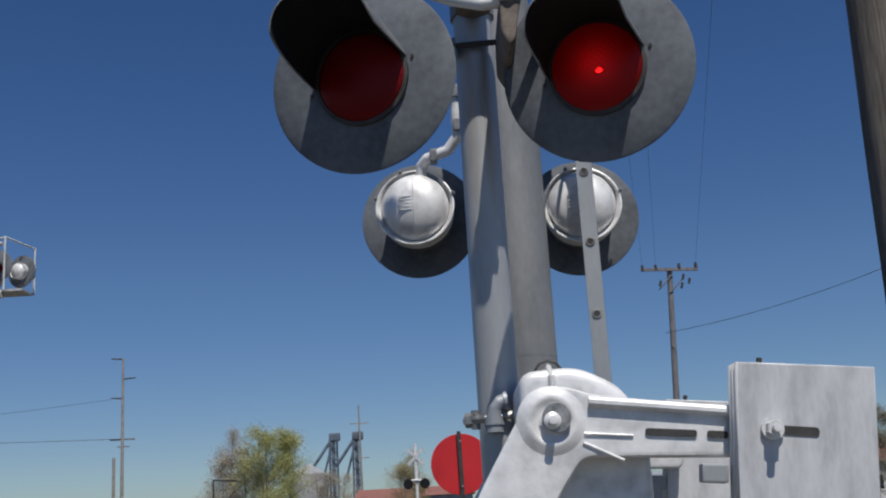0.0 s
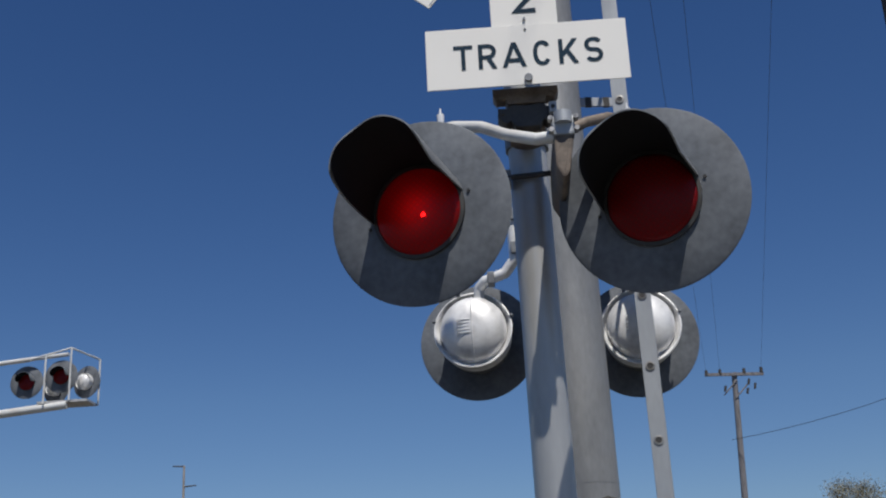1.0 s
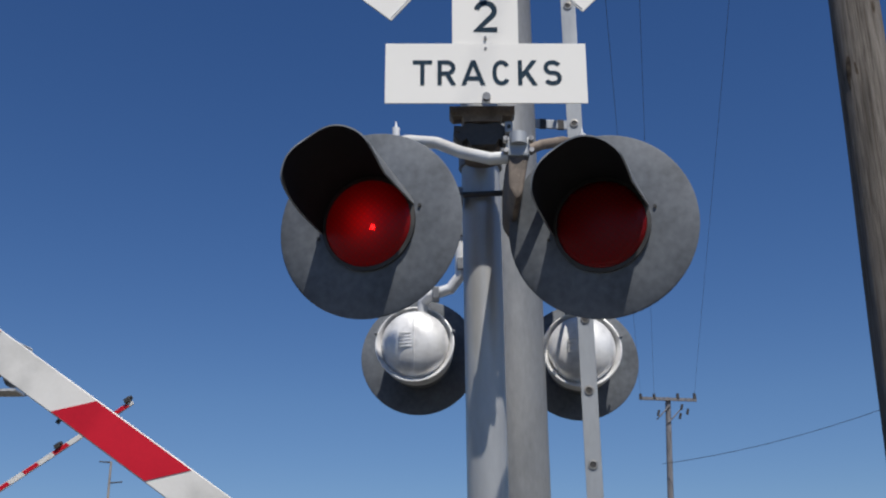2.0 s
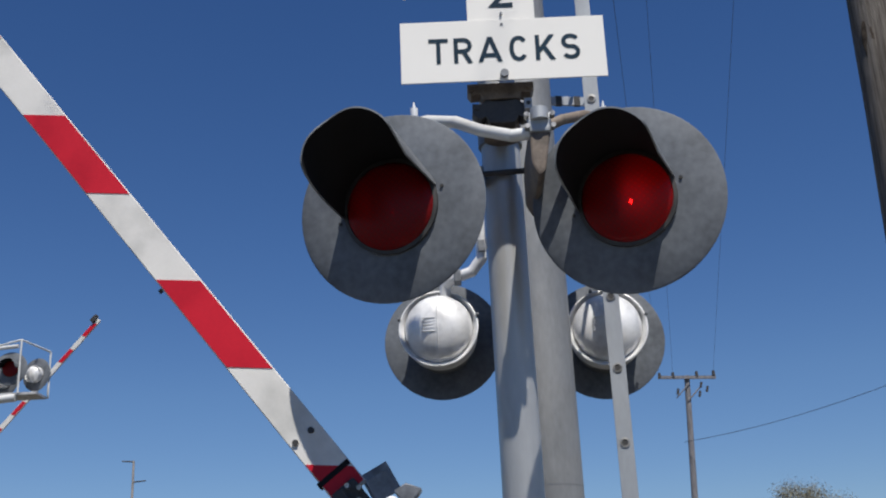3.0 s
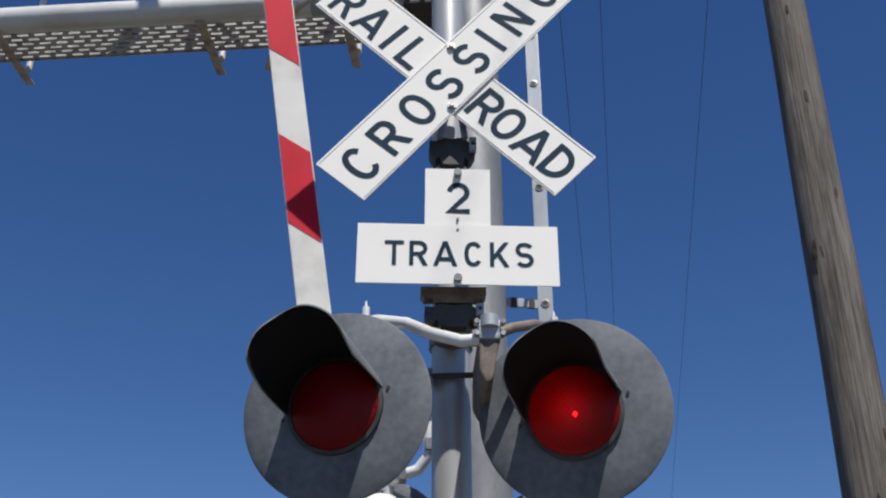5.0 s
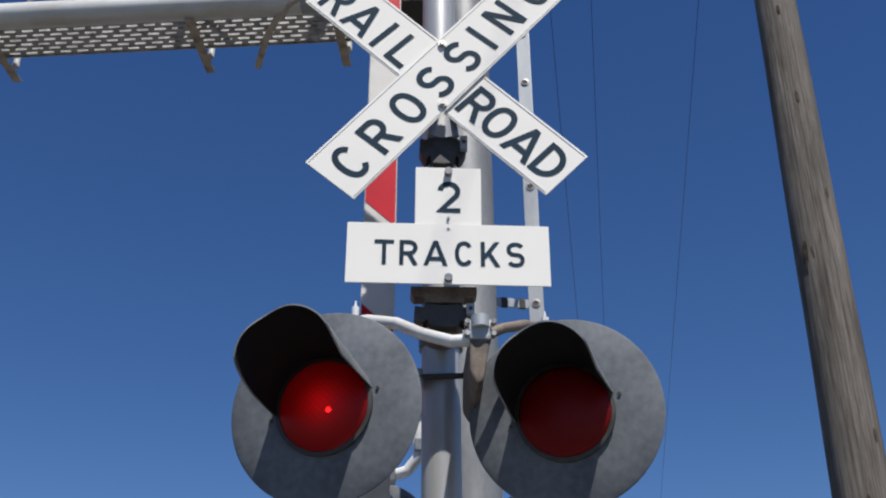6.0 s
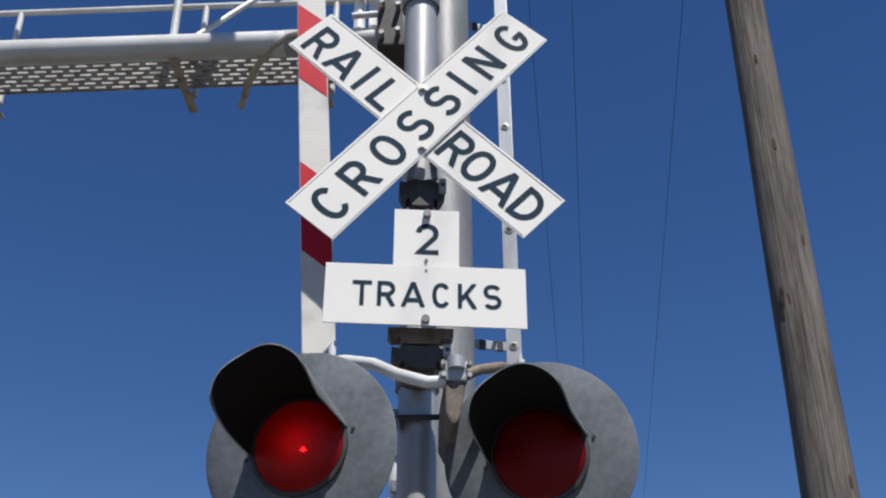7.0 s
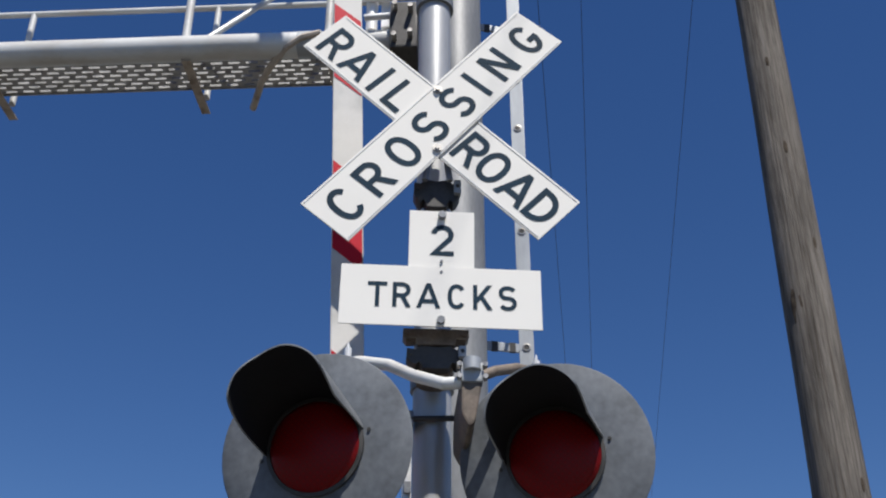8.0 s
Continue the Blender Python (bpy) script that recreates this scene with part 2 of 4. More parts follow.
def lathe(bm, prof, seg=48, m=None):
    """Turn a profile of (radius, height) about -y: height runs towards the viewer."""
    rings = []
    for r, h in prof:
        if r < 1e-5:
            rings.append([bm.verts.new((0, -h, 0))])
        else:
            rings.append([bm.verts.new((r * math.cos(2 * math.pi * i / seg), -h, r * math.sin(2 * math.pi * i / seg))) for i in range(seg)])
    made = [v for ring in rings for v in ring]
    for a, b in zip(rings, rings[1:]):
        for i in range(seg):
            j = (i + 1) % seg
            if len(a) == 1:
                bm.faces.new((a[0], b[i], b[j]))
            elif len(b) == 1:
                bm.faces.new((a[i], a[j], b[0]))
            else:
                bm.faces.new((a[i], a[j], b[j], b[i]))
    if m:
        bmesh.ops.transform(bm, matrix=m, verts=made)
    return bm


def slab(bm, pts, y0, y1, bevel=0.0, seg=2):
    """A polygon in x and z, thick from y0 to y1."""
    plane = bm.faces.layers.int.get("plane") or bm.faces.layers.int.new("plane")
    a = [bm.verts.new((x, y0, z)) for x, z in pts]
    b = [bm.verts.new((x, y1, z)) for x, z in pts]
    n = len(pts)
    fs = [bm.faces.new(a), bm.faces.new(b[::-1])]
    for i in range(n):
        fs.append(bm.faces.new((a[i], b[i], b[(i + 1) % n], a[(i + 1) % n])))
    bmesh.ops.recalc_face_normals(bm, faces=fs)
    if bevel:
        es = list(fs[0].edges) + list(fs[1].edges)
        made = bmesh.ops.bevel(bm, geom=es, offset=bevel, segments=seg, affect="EDGES", profile=0.6)["verts"]
        for f in {f for v in made for f in v.link_faces}:
            f.normal_update()
            if abs(f.normal.y) > 0.999:
                f[plane] = 1
    return bm


def round_path(pts, r, n=5):
    """Round the corners of a closed polygon."""
    out = []
    k = len(pts)
    for i in range(k):
        p, a, b = Vector(pts[i]), Vector(pts[i - 1]), Vector(pts[(i + 1) % k])
        u, v = (a - p), (b - p)
        d = min(r, u.length * 0.45, v.length * 0.45)
        s, e = p + u.normalized() * d, p + v.normalized() * d
        for j in range(n + 1):
            t = j / n
            out.append(tuple(s * (1 - t) ** 2 + p * 2 * t * (1 - t) + e * t * t))
    return out


def oval(cx, cz, rx, rz, a0, a1, n=20, e=0.8):
    """Points of a squarish oval from angle a0 to a1 in degrees."""
    out = []
    for i in range(n + 1):
        a = radians(a0 + (a1 - a0) * i / n)
        c, d = math.cos(a), math.sin(a)
        out.append((cx + rx * math.copysign(abs(c) ** e, c), cz + rz * math.copysign(abs(d) ** e, d)))
    return out


def glyph(ch, w, h, t):
    """Strokes of one road-sign capital, w by h, stroke t: ("run", points) of even width or ("cut", x0, z0, x1, z1) with level ends."""
    k, x1, z1 = t / 2, w - t / 2, h - t / 2
    stem = ("run", [(k, 0), (k, h)])
    mid = h * 0.5
    if ch == "T":
        return [("run", [(0, z1), (w, z1)]), ("run", [(w / 2, 0), (w / 2, z1)])]
    if ch == "I":
        return [("run", [(w / 2, 0), (w / 2, h)])]
    if ch == "L":
        return [stem, ("run", [(k, k), (w, k)])]
    if ch == "R":
        r = (z1 - (mid - k * 0.4)) / 2
        bowl = [(k, z1)] + oval(x1 - r, z1 - r, r, r, 90, -90, 14, 1.0) + [(k, z1 - 2 * r)]
        return [stem, ("run", bowl), ("cut", w * 0.5, mid, x1 + k * 0.1, 0)]
    if ch == "D":
        r = min(x1 - k, (z1 - k) / 2)
        return [stem, ("run", [(k, z1)] + oval(x1 - r, h / 2, r, z1 - h / 2, 90, -90, 20, 0.9) + [(k, k)])]
    if ch == "O":
        return [("run", oval(w / 2, h / 2, w / 2 - k, h / 2 - k, 90, 450, 40, 0.9))]
    if ch == "C":
        return [("run", oval(w / 2, h / 2, w / 2 - k, h / 2 - k, 38, 322, 32, 0.9))]
    if ch == "G":
        return [("run", oval(w / 2, h / 2, w / 2 - k, h / 2 - k, 38, 352, 34, 0.9)), ("run", [(w * 0.52, mid - k), (w, mid - k)])]
    if ch == "A":
        return [("cut", k * 1.1, 0, w / 2, h), ("cut", w - k * 1.1, 0, w / 2, h), ("run", [(w * 0.22, h * 0.27), (w * 0.78, h * 0.27)])]
    if ch == "N":
        return [stem, ("run", [(x1, 0), (x1, h)]), ("cut", k * 1.2, h, w - k * 1.2, 0)]
    if ch == "K":
        return [stem, ("cut", k * 1.2, h * 0.3, x1 - k * 0.1, h), ("cut", w * 0.42, h * 0.55, x1 + k * 0.1, 0)]
    if ch == "S":
        r, q = (h / 2 - k) / 2 + 0.004 * h, w / 2 - k
        top = oval(w / 2, z1 - r, q, r, 28, 250, 22, 0.95)
        low = oval(w / 2, k + r, q, r, 70, -152, 22, 0.95)
        return [("run", top + low)]
    if ch == "2":
        r = w / 2 - k
        return [("run", oval(w / 2, z1 - r, r, r, 172, -38, 18, 1.0) + [(k * 1.3, k), (w, k)])]
    return []


def lettering(word, spots, height, stroke, m, parent, material):
    """Sheeting letters facing -y: spots give each letter's centre along the line and its width, in metres."""
    for n, (ch, (cx, w)) in enumerate(zip(word, spots)):
        bm = bmesh.new()
        for layer, piece in enumerate(glyph(ch, w, height, stroke)):
            y = -0.0002 * layer
            if piece[0] == "cut":
                xa, za, xb, zb = piece[1:]
                lean = stroke / 2 * math.hypot(xb - xa, zb - za) / abs(zb - za)
                bm.faces.new([bm.verts.new((x, y, z)) for x, z in ((xa - lean, za), (xa + lean, za), (xb + lean, zb), (xb - lean, zb))])
                continue
            pts = [Vector(p) for p in piece[1]]
            loop = (pts[0] - pts[-1]).length < 1e-6
            rails = []
            for i, p in enumerate(pts):
                a = pts[i - 1] if i else (pts[-2] if loop else p)
                b = pts[i + 1] if i + 1 < len(pts) else (pts[1] if loop else p)
                d1, d2 = (p - a), (b - p)
                d1 = d1.normalized() if d1.length > 1e-7 else d2.normalized()
                d2 = d2.normalized() if d2.length > 1e-7 else d1
                d = (d1 + d2).normalized()
                side = Vector((-d.y, d.x)) * (stroke / 2 / max(0.5, d.dot(d2)))
                rails.append([bm.verts.new((q.x, y, q.y)) for q in (p + side, p - side)])
            for (a, b), (c, d) in zip(rails, rails[1:]):
                bm.faces.new((a, b, d, c))
        bmesh.ops.transform(bm, matrix=m @ Matrix.Translation((cx - w / 2, 0, -height / 2)), verts=bm.verts)
        part("letter", bm, material, parent, smooth=False)


# ---- ground and distance ----
def build_ground():
    bm = bmesh.new()
    bmesh.ops.create_grid(bm, x_segments=40, y_segments=40, size=2500)
    tagged(part("ground", bm, M_GROUND), "dry grass and gravel ground reaching the horizon", "ground", kind="structure")
    bm = bmesh.new()
    box(bm, (-5.0, 20, 0.03), (8.0, 160, 0.06))
    tagged(part("road", bm, M_ROAD), "worn grey asphalt road beside the crossing signal", "road", kind="structure")


build_ground()


# ---- flashing lights ----
FLASH_DISCS = []


def flashing_light(name, m, label, r=0.33, phase=None, group="crossing lights", hood_l=0.385, lens_r=0.152, dish=0.0, hood_turn=0.0, hood_roll=0.0, hood_lift=3.0):
    """A round light unit that faces -y: background disc, cutaway hood, lens, domed housing behind."""
    t = thing(name, m, label, "signal light", group)
    bm = bmesh.new()
    hole = lens_r + 0.012
    lathe(bm, [(hole, dish + 0.004), (r - 0.006, dish + 0.004), (r, dish), (r - 0.006, dish - 0.004), (hole, dish - 0.004), (hole, dish + 0.004)], 72)
    part("background_disc", bm, M_DISC, t, "grey round background plate")
    if dish:
        bm = bmesh.new()
        lathe(bm, [(hole + 0.001, dish), (hole - 0.004, -0.1)], 48)
        part("barrel", bm, M_HOODOUT, t)
    # hood: a rolled sheet open below, its two free edges running from the disc to the rounded front corners
    bm = bmesh.new()
    n, k = 44, 10
    for skin, thin in ((0, 0.0), (1, 0.005)):
        grid = []
        for i in range(n + 1):
            u = 2 * i / n - 1
            cut = max(0.0, (abs(u) - 0.72) / 0.28)
            ln = hood_l * (1 - 0.3 * cut ** 2.2) * (1 + 0.012 * math.sin(9 * u + hood_roll))
            row = []
            for j in range(k + 1):
                f = j / k
                a = radians(-hood_roll * (1 + 0.5 * f) + u * (85 + 11 * f))
                rr = lens_r + 0.016 - thin - 0.016 * f + 0.004 * f * math.sin(5.0 * u + hood_roll)
                row.append(bm.verts.new((rr * math.sin(a), -ln * f - 0.004, rr * math.cos(a))))
            grid.append(row)
        for i in range(n):
            for j in range(k):
                fc = bm.faces.new((grid[i][j], grid[i + 1][j], grid[i + 1][j + 1], grid[i][j + 1]))
                fc.material_index = skin
        if skin == 0:
            outer = grid
        else:
            rim = [(i, k) for i in range(n + 1)]
            rim = [(0, j) for j in range(k)] + rim + [(n, j) for j in range(k - 1, -1, -1)]
            for (a, b), (c, d) in zip(rim, rim[1:]):
                bm.faces.new((outer[a][b], outer[c][d], grid[c][d], grid[a][b])).material_index = 0
    hd = part("hood", bm, [M_HOODOUT, M_HOOD], t, "black-lined cutaway hood")
    hd.rotation_euler = (radians(-hood_lift), 0, radians(hood_turn))
    bm = bmesh.new()
    lathe(bm, [(lens_r + 0.012, 0.004), (lens_r + 0.012, 0.016), (lens_r, 0.018), (lens_r - 0.004, 0.01)], 56)
    part("lens_ring", bm, M_DARK, t)
    bm = bmesh.new()
    lathe(bm, [(lens_r, 0.012)] + [(lens_r * math.cos(radians(a)), 0.012 + 0.035 * math.sin(radians(a))) for a in range(15, 90, 15)] + [(0, 0.047)], 48)
    part("lens", bm, M_LENS, t, "red prismatic lens")
    bm = bmesh.new()
    lathe(bm, [(lens_r - 0.002, 0.006), (lens_r * 0.9, -0.04), (lens_r * 0.6, -0.09), (0.06, -0.11), (0.056, -0.13), (0.056, -0.165), (0, -0.165)], 40)
    part("reflector", bm, [M_BOWL], t)
    q = lens_r / 0.148 * (1.15 if dish else 1.0)
    rg = bmesh.new()
    lathe(rg, [(0.139 * q, -0.118), (0.159 * q, -0.153), (0.163 * q, -0.152), (0.164 * q, -0.146), (0.157 * q, -0.1), (0.153 * q, -0.006)], 56)
    for v in rg.verts:
        if v.co.y > 0.09:
            v.co.y -= 0.03 * max(0.0, v.co.z / (0.164 * q) + 0.3)
    part("housing_flange", rg, M_SILVER, t)
    bm = bmesh.new()
    lathe(bm, [(0.14 * q * math.cos(radians(a)), -0.12 - 0.086 * math.sin(radians(a))) for a in range(0, 90, 9)] + [(0, -0.206)], 56)
    hs = part("housing", bm, M_SILVER, t, "aluminium-painted domed housing")
    bm = bmesh.new()
    arc = [(0, 0.121 + 0.086 * math.sin(radians(a)), 0.14 * q * math.cos(radians(a))) for a in range(0, 181, 12)]
    pipe(bm, arc + [(0, 0.155, -0.159 * q)], 0.0035, 6)
    part("seam", bm, M_SILVER, hs)
    for sx, sz in ((-1, 0.3), (1, 0.3), (0.35, 1)):
        bm = bmesh.new()
        d = Vector((sx, sz)).normalized() * 0.168 * q
        box(bm, (d.x, 0.135 - 0.012 * sz, d.y), (0.016, 0.03, 0.012), bevel=0.003)
        part("clasp", bm, M_GREYCAST, hs)
    for i in range(5):
        bm = bmesh.new()
        z = 0.035 - 0.016 * i
        box(bm, (0.04, 0.2035, z), (0.06, 0.008, 0.003))
        part("embossed_bar", bm, M_SILVER, hs, smooth=False)
    for a in (2 + hood_roll, 178 + hood_roll):
        bm = bmesh.new()
        x, z = (lens_r + 0.032) * math.cos(radians(a)), (lens_r + 0.032) * math.sin(radians(a))
        rod(bm, (x, 0.004, z), (x, -0.009, z), 0.006, seg=8)
        part("screw", bm, M_DARK, t)
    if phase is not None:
        # added glowing disc, turned about to imitate a lamp switching on and off
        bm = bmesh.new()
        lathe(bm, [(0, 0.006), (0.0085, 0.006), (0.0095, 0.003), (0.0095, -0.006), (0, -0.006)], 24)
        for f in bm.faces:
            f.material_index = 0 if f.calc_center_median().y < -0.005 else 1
        b = part("flash_disc", bm, [M_GLOW, M_BOWL], t, "added disc with one glowing face, turned to flash the lens")
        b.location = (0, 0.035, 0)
        FLASH_DISCS.append((b, phase))
        # added dark cup, hides the glow while the disc faces back
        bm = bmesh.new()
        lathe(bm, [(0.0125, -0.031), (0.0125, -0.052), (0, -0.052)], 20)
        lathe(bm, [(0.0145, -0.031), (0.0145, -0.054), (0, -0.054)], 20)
        part("glow_blind_cup", bm, M_HOOD, t)
    return t


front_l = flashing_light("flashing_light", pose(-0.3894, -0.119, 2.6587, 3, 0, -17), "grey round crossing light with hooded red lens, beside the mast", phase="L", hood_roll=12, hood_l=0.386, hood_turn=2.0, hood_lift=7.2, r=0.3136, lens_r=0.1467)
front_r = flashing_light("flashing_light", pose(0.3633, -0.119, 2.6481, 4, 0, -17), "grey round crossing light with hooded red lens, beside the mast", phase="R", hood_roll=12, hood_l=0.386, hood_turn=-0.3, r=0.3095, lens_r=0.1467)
rear_l = flashing_light("flashing_light", pose(-0.272, 1.75, 2.714, 0, 0, 176), "crossing light seen from behind, silver domed housing on grey disc", r=0.292, dish=0.13, lens_r=0.148)
rear_r = flashing_light("flashing_light", pose(0.52, 1.75, 2.68, 0, 0, 176), "crossing light seen from behind, silver domed housing on grey disc", r=0.292, dish=0.13, lens_r=0.148)


# ---- signal mast ----
MX, MY = -0.0125, 0.2


def signal_mast():
    t = thing("signal_mast", pose(MX, MY, 0), "aluminium-painted round steel signal mast with bolted clamps", "signal mast")
    bm = bmesh.new()
    rod(bm, (0, 0, 0), (0, 0, 4.8), 0.068, seg=40)
    part("pole", bm, M_MAST, t)
    bm = bmesh.new()
    rod(bm, (0, 0, 4.79), (0, 0, 4.83), 0.082, seg=40)
    rod(bm, (0, 0, 4.86), (0, 0, 4.9), 0.08, seg=40)
    rod(bm, (0, 0, 4.8), (0, 0, 5.3), 0.066, seg=40)
    part("cap", bm, M_GREYCAST, t)
    bm = bmesh.new()
    rod(bm, (0, 0, 0), (0, 0, 0.3), 0.16, 0.09, seg=32)
    box(bm, (0, 0, 0.02), (0.4, 0.4, 0.04))
    part("base", bm, M_MAST, t)

    def clamp(z, w, h, mtl, eared=False):
        bm = bmesh.new()
        if eared:
            half = [(0, -h * 1.3), (w * 0.42, -h * 1.25), (w * 0.56, -h * 0.7), (w * 0.7, -h * 0.95), (w * 0.86, -h * 0.75), (w, -h * 0.3), (w * 0.98, h * 0.5), (w * 0.7, h * 0.42), (w * 0.5, h * 0.75), (0, h * 0.6)]
        else:
            half = [(0, -h * 0.9), (w * 0.55, -h * 0.95), (w * 0.62, -h * 0.4), (w * 0.9, -h * 0.45), (w, -h * 0.1), (w, h / 2), (0, h / 2)]
        outline = half + [(-x, zz) for x, zz in half[::-1] if x > 0]
        slab(bm, [(x, zz + z) for x, zz in outline], -0.255, -0.19, 0.004)
        c = part("sign_clamp", bm, mtl, t, "dark cast sign clamp")
        bm = bmesh.new()
        box(bm, (0, -0.13, z), (w * 0.7, 0.17, h * 0.7), bevel=0.004)
        part("clamp_neck", bm, mtl, c)
        bm = bmesh.new()
        rod(bm, (0, -0.0, z - h * 0.75), (0, -0.0, z + h * 0.5), 0.078, seg=32)
        part("clamp_band", bm, M_GREYCAST, c)
        for s in (-1, 1):
            bm = bmesh.new()
            if eared and s > 0:
                box(bm, (w * 0.88, -0.26, z + 0.004), (0.026, 0.03, h * 0.95), bevel=0.003)
                part("lug", bm, M_GALV, c, "bright galvanised lug")
                # dark disc stands in for the shaded hole through the lug
                bm = bmesh.new()
                rod(bm, (w * 0.88, -0.279, z + 0.004), (w * 0.88, -0.272, z + 0.004), 0.007, seg=10)
                part("bolt", bm, M_DARK, c)
                continue
            rod(bm, (s * w * 0.84, -0.262, z), (s * w * 0.84, -0.19, z), 0.008, seg=6)
            part("bolt", bm, mtl, c)
    clamp(3.095, 0.112, 0.042, M_RUST)
    clamp(3.022, 0.1, 0.042, M_DARK, True)
    clamp(3.685, 0.085, 0.06, M_DARK, True)
    clamp(4.12, 0.06, 0.05, M_DARK)
    bm = bmesh.new()
    box(bm, (0.0, -0.16, 3.02), (0.12, 0.1, 0.12), bevel=0.012)
    rod(bm, (0, -0.15, 2.955), (0, -0.15, 3.06), 0.062, seg=24)
    part("casting", bm, M_RUST, t, "weathered brown mounting casting")
    for s in (-1, 1):
        bm = bmesh.new()
        rod(bm, (s * 0.045, -0.29, 3.70), (s * 0.03, -0.29, 3.82), 0.012, seg=8)
        part("clamp_strut", bm, M_GREYCAST, t)
    # u-bolt of the crossarm bracket
    bm = bmesh.new()
    rod(bm, (-0.08, -0.085, 2.855), (0.09, -0.085, 2.862), 0.011, seg=8)
    part("u_bolt", bm, M_DARK, t)
    bm = bmesh.new()
    box(bm, (-0.082, -0.06, 2.857), (0.032, 0.07, 0.055), bevel=0.006)
    part("u_bolt_block", bm, M_GREYCAST, t)
    # gate clamps lower down
    for z in (1.576, 1.22):
        bm = bmesh.new()
        pipe(bm, [(-0.115, -0.05, z), (-0.05, -0.085, z), (0.04, -0.085, z + 0.01), (0.08, -0.06, z + 0.01)], 0.013, 8)
        rod(bm, (-0.112, -0.05, z), (-0.085, -0.056, z), 0.024, seg=6)
        rod(bm, (-0.08, -0.062, z - 0.03), (-0.08, -0.062, z + 0.03), 0.014, seg=8)
        part("u_bolt", bm, M_BOLT, t)
        bm = bmesh.new()
        rod(bm, (-0.022, -0.09, z - 0.045), (-0.022, -0.09, z + 0.005), 0.029, seg=16)
        rod(bm, (-0.022, -0.09, z - 0.022), (-0.022, -0.09, z - 0.012), 0.033, seg=16)
        pipe(bm, [(-0.022, -0.09, z), (-0.018, -0.09, z + 0.03), (-0.004, -0.09, z + 0.046), (0.018, -0.09, z + 0.052)], 0.025, 14)
        rod(bm, (0.012, -0.09, z + 0.052), (0.024, -0.09, z + 0.053), 0.03, seg=16)
        part("conduit_elbow", bm, M_GALV, t, "grey galvanised conduit elbow")
    return t


signal_mast()


def crossarm():
    t = thing("crossarm", pose(0.0902, -0.2058, 2.8671) @ Matrix.Scale(0.965, 4), "white pipe crossarm with cast hub that carries two lights", "crossarm")
    bm = bmesh.new()
    slab(bm, round_path([(-0.036, -0.14), (-0.012, -0.185), (0.008, -0.17), (0.04, 0.0), (0.03, 0.03), (-0.03, 0.03), (-0.035, -0.05)], 0.015), -0.05, 0.34, 0.008)
    part("hub_bracket", bm, M_RUST, t, "weathered cast bracket")
    bm = bmesh.new()
    rod(bm, (0, -0.055, 0.005), (0, -0.055, 0.045), 0.03, seg=20)
    box(bm, (0, -0.03, 0), (0.075, 0.06, 0.07), bevel=0.01)
    h = part("hub", bm, M_GALV, t)
    for x, z in ((-0.042, 0.022), (-0.042, -0.02), (0.042, 0.022), (0.042, -0.02)):
        bm = bmesh.new()
        rod(bm, (x, -0.045, z), (x, -0.075, z), 0.009, seg=6)
        part("bolt", bm, M_BOLT, h)
    bm = bmesh.new()
    pipe(bm, [(-0.03, -0.03, -0.028), (-0.09, -0.015, -0.026), (-0.19, 0.06, 0.034), (-0.27, 0.11, 0.092), (-0.37, 0.15, 0.12), (-0.46, 0.16, 0.11)], 0.021, 14)
    part("arm_pipe", bm, M_WPAINT, t)
    bm = bmesh.new()
    pipe(bm, [(0.03, -0.02, 0.0), (0.08, 0.0, 0.03), (0.16, 0.06, 0.07), (0.26, 0.12, 0.075), (0.31, 0.18, 0.07)], 0.018, 14)
    part("arm_pipe", bm, M_RUST, t)
    for x, up in ((-0.44, 0.03), (0.205, 0.0)):
        bm = bmesh.new()
        pipe(bm, [(x, 0.15, 0.07), (x, 0.17, -0.02), (x, 0.17, -0.15)], 0.022, 12)
        part("drop_pipe", bm, M_SILVER, t)
        bm = bmesh.new()
        rod(bm, (x + 0.03, 0.1, 0.07), (x + 0.03, 0.1, 0.115 + up), 0.013, seg=10)
        rod(bm, (x + 0.03, 0.1, 0.115 + up), (x + 0.03, 0.1, 0.14 + up), 0.006, 0.002, seg=8)
        part("vent_plug", bm, M_SILVER, t)
    return t


crossarm()


# ---- signs ----
def blade(parent, c, ang, y, words, shift=0.0):
    m = Matrix.Translation((c[0], y, c[1])) @ Matrix.Rotation(radians(-ang), 4, "Y")
    bm = bmesh.new()
    box(bm, (shift, 0, 0), (1.219 + shift * 2, 0.006, 0.2286), bevel=0.002)
    bmesh.ops.transform(bm, matrix=m, verts=bm.verts)
    b = part("blade", bm, M_WHITE, parent, "white sheeted blade")
    for s in (-1, 1):
        bm = bmesh.new()
        box(bm, (shift, -0.0042, s * 0.106), (1.2 + shift * 2, 0.002, 0.0022))
        bmesh.ops.transform(bm, matrix=m, verts=bm.verts)
        part("edge_bead", bm, M_PLATE, b)
    for word, low, spots in words:
        lettering(word, spots, 0.146, 0.0225, m @ Matrix.Translation((0, -0.0048, -low)), b, M_LEGEND)
    return m


XC = (-0.018, 3.947)


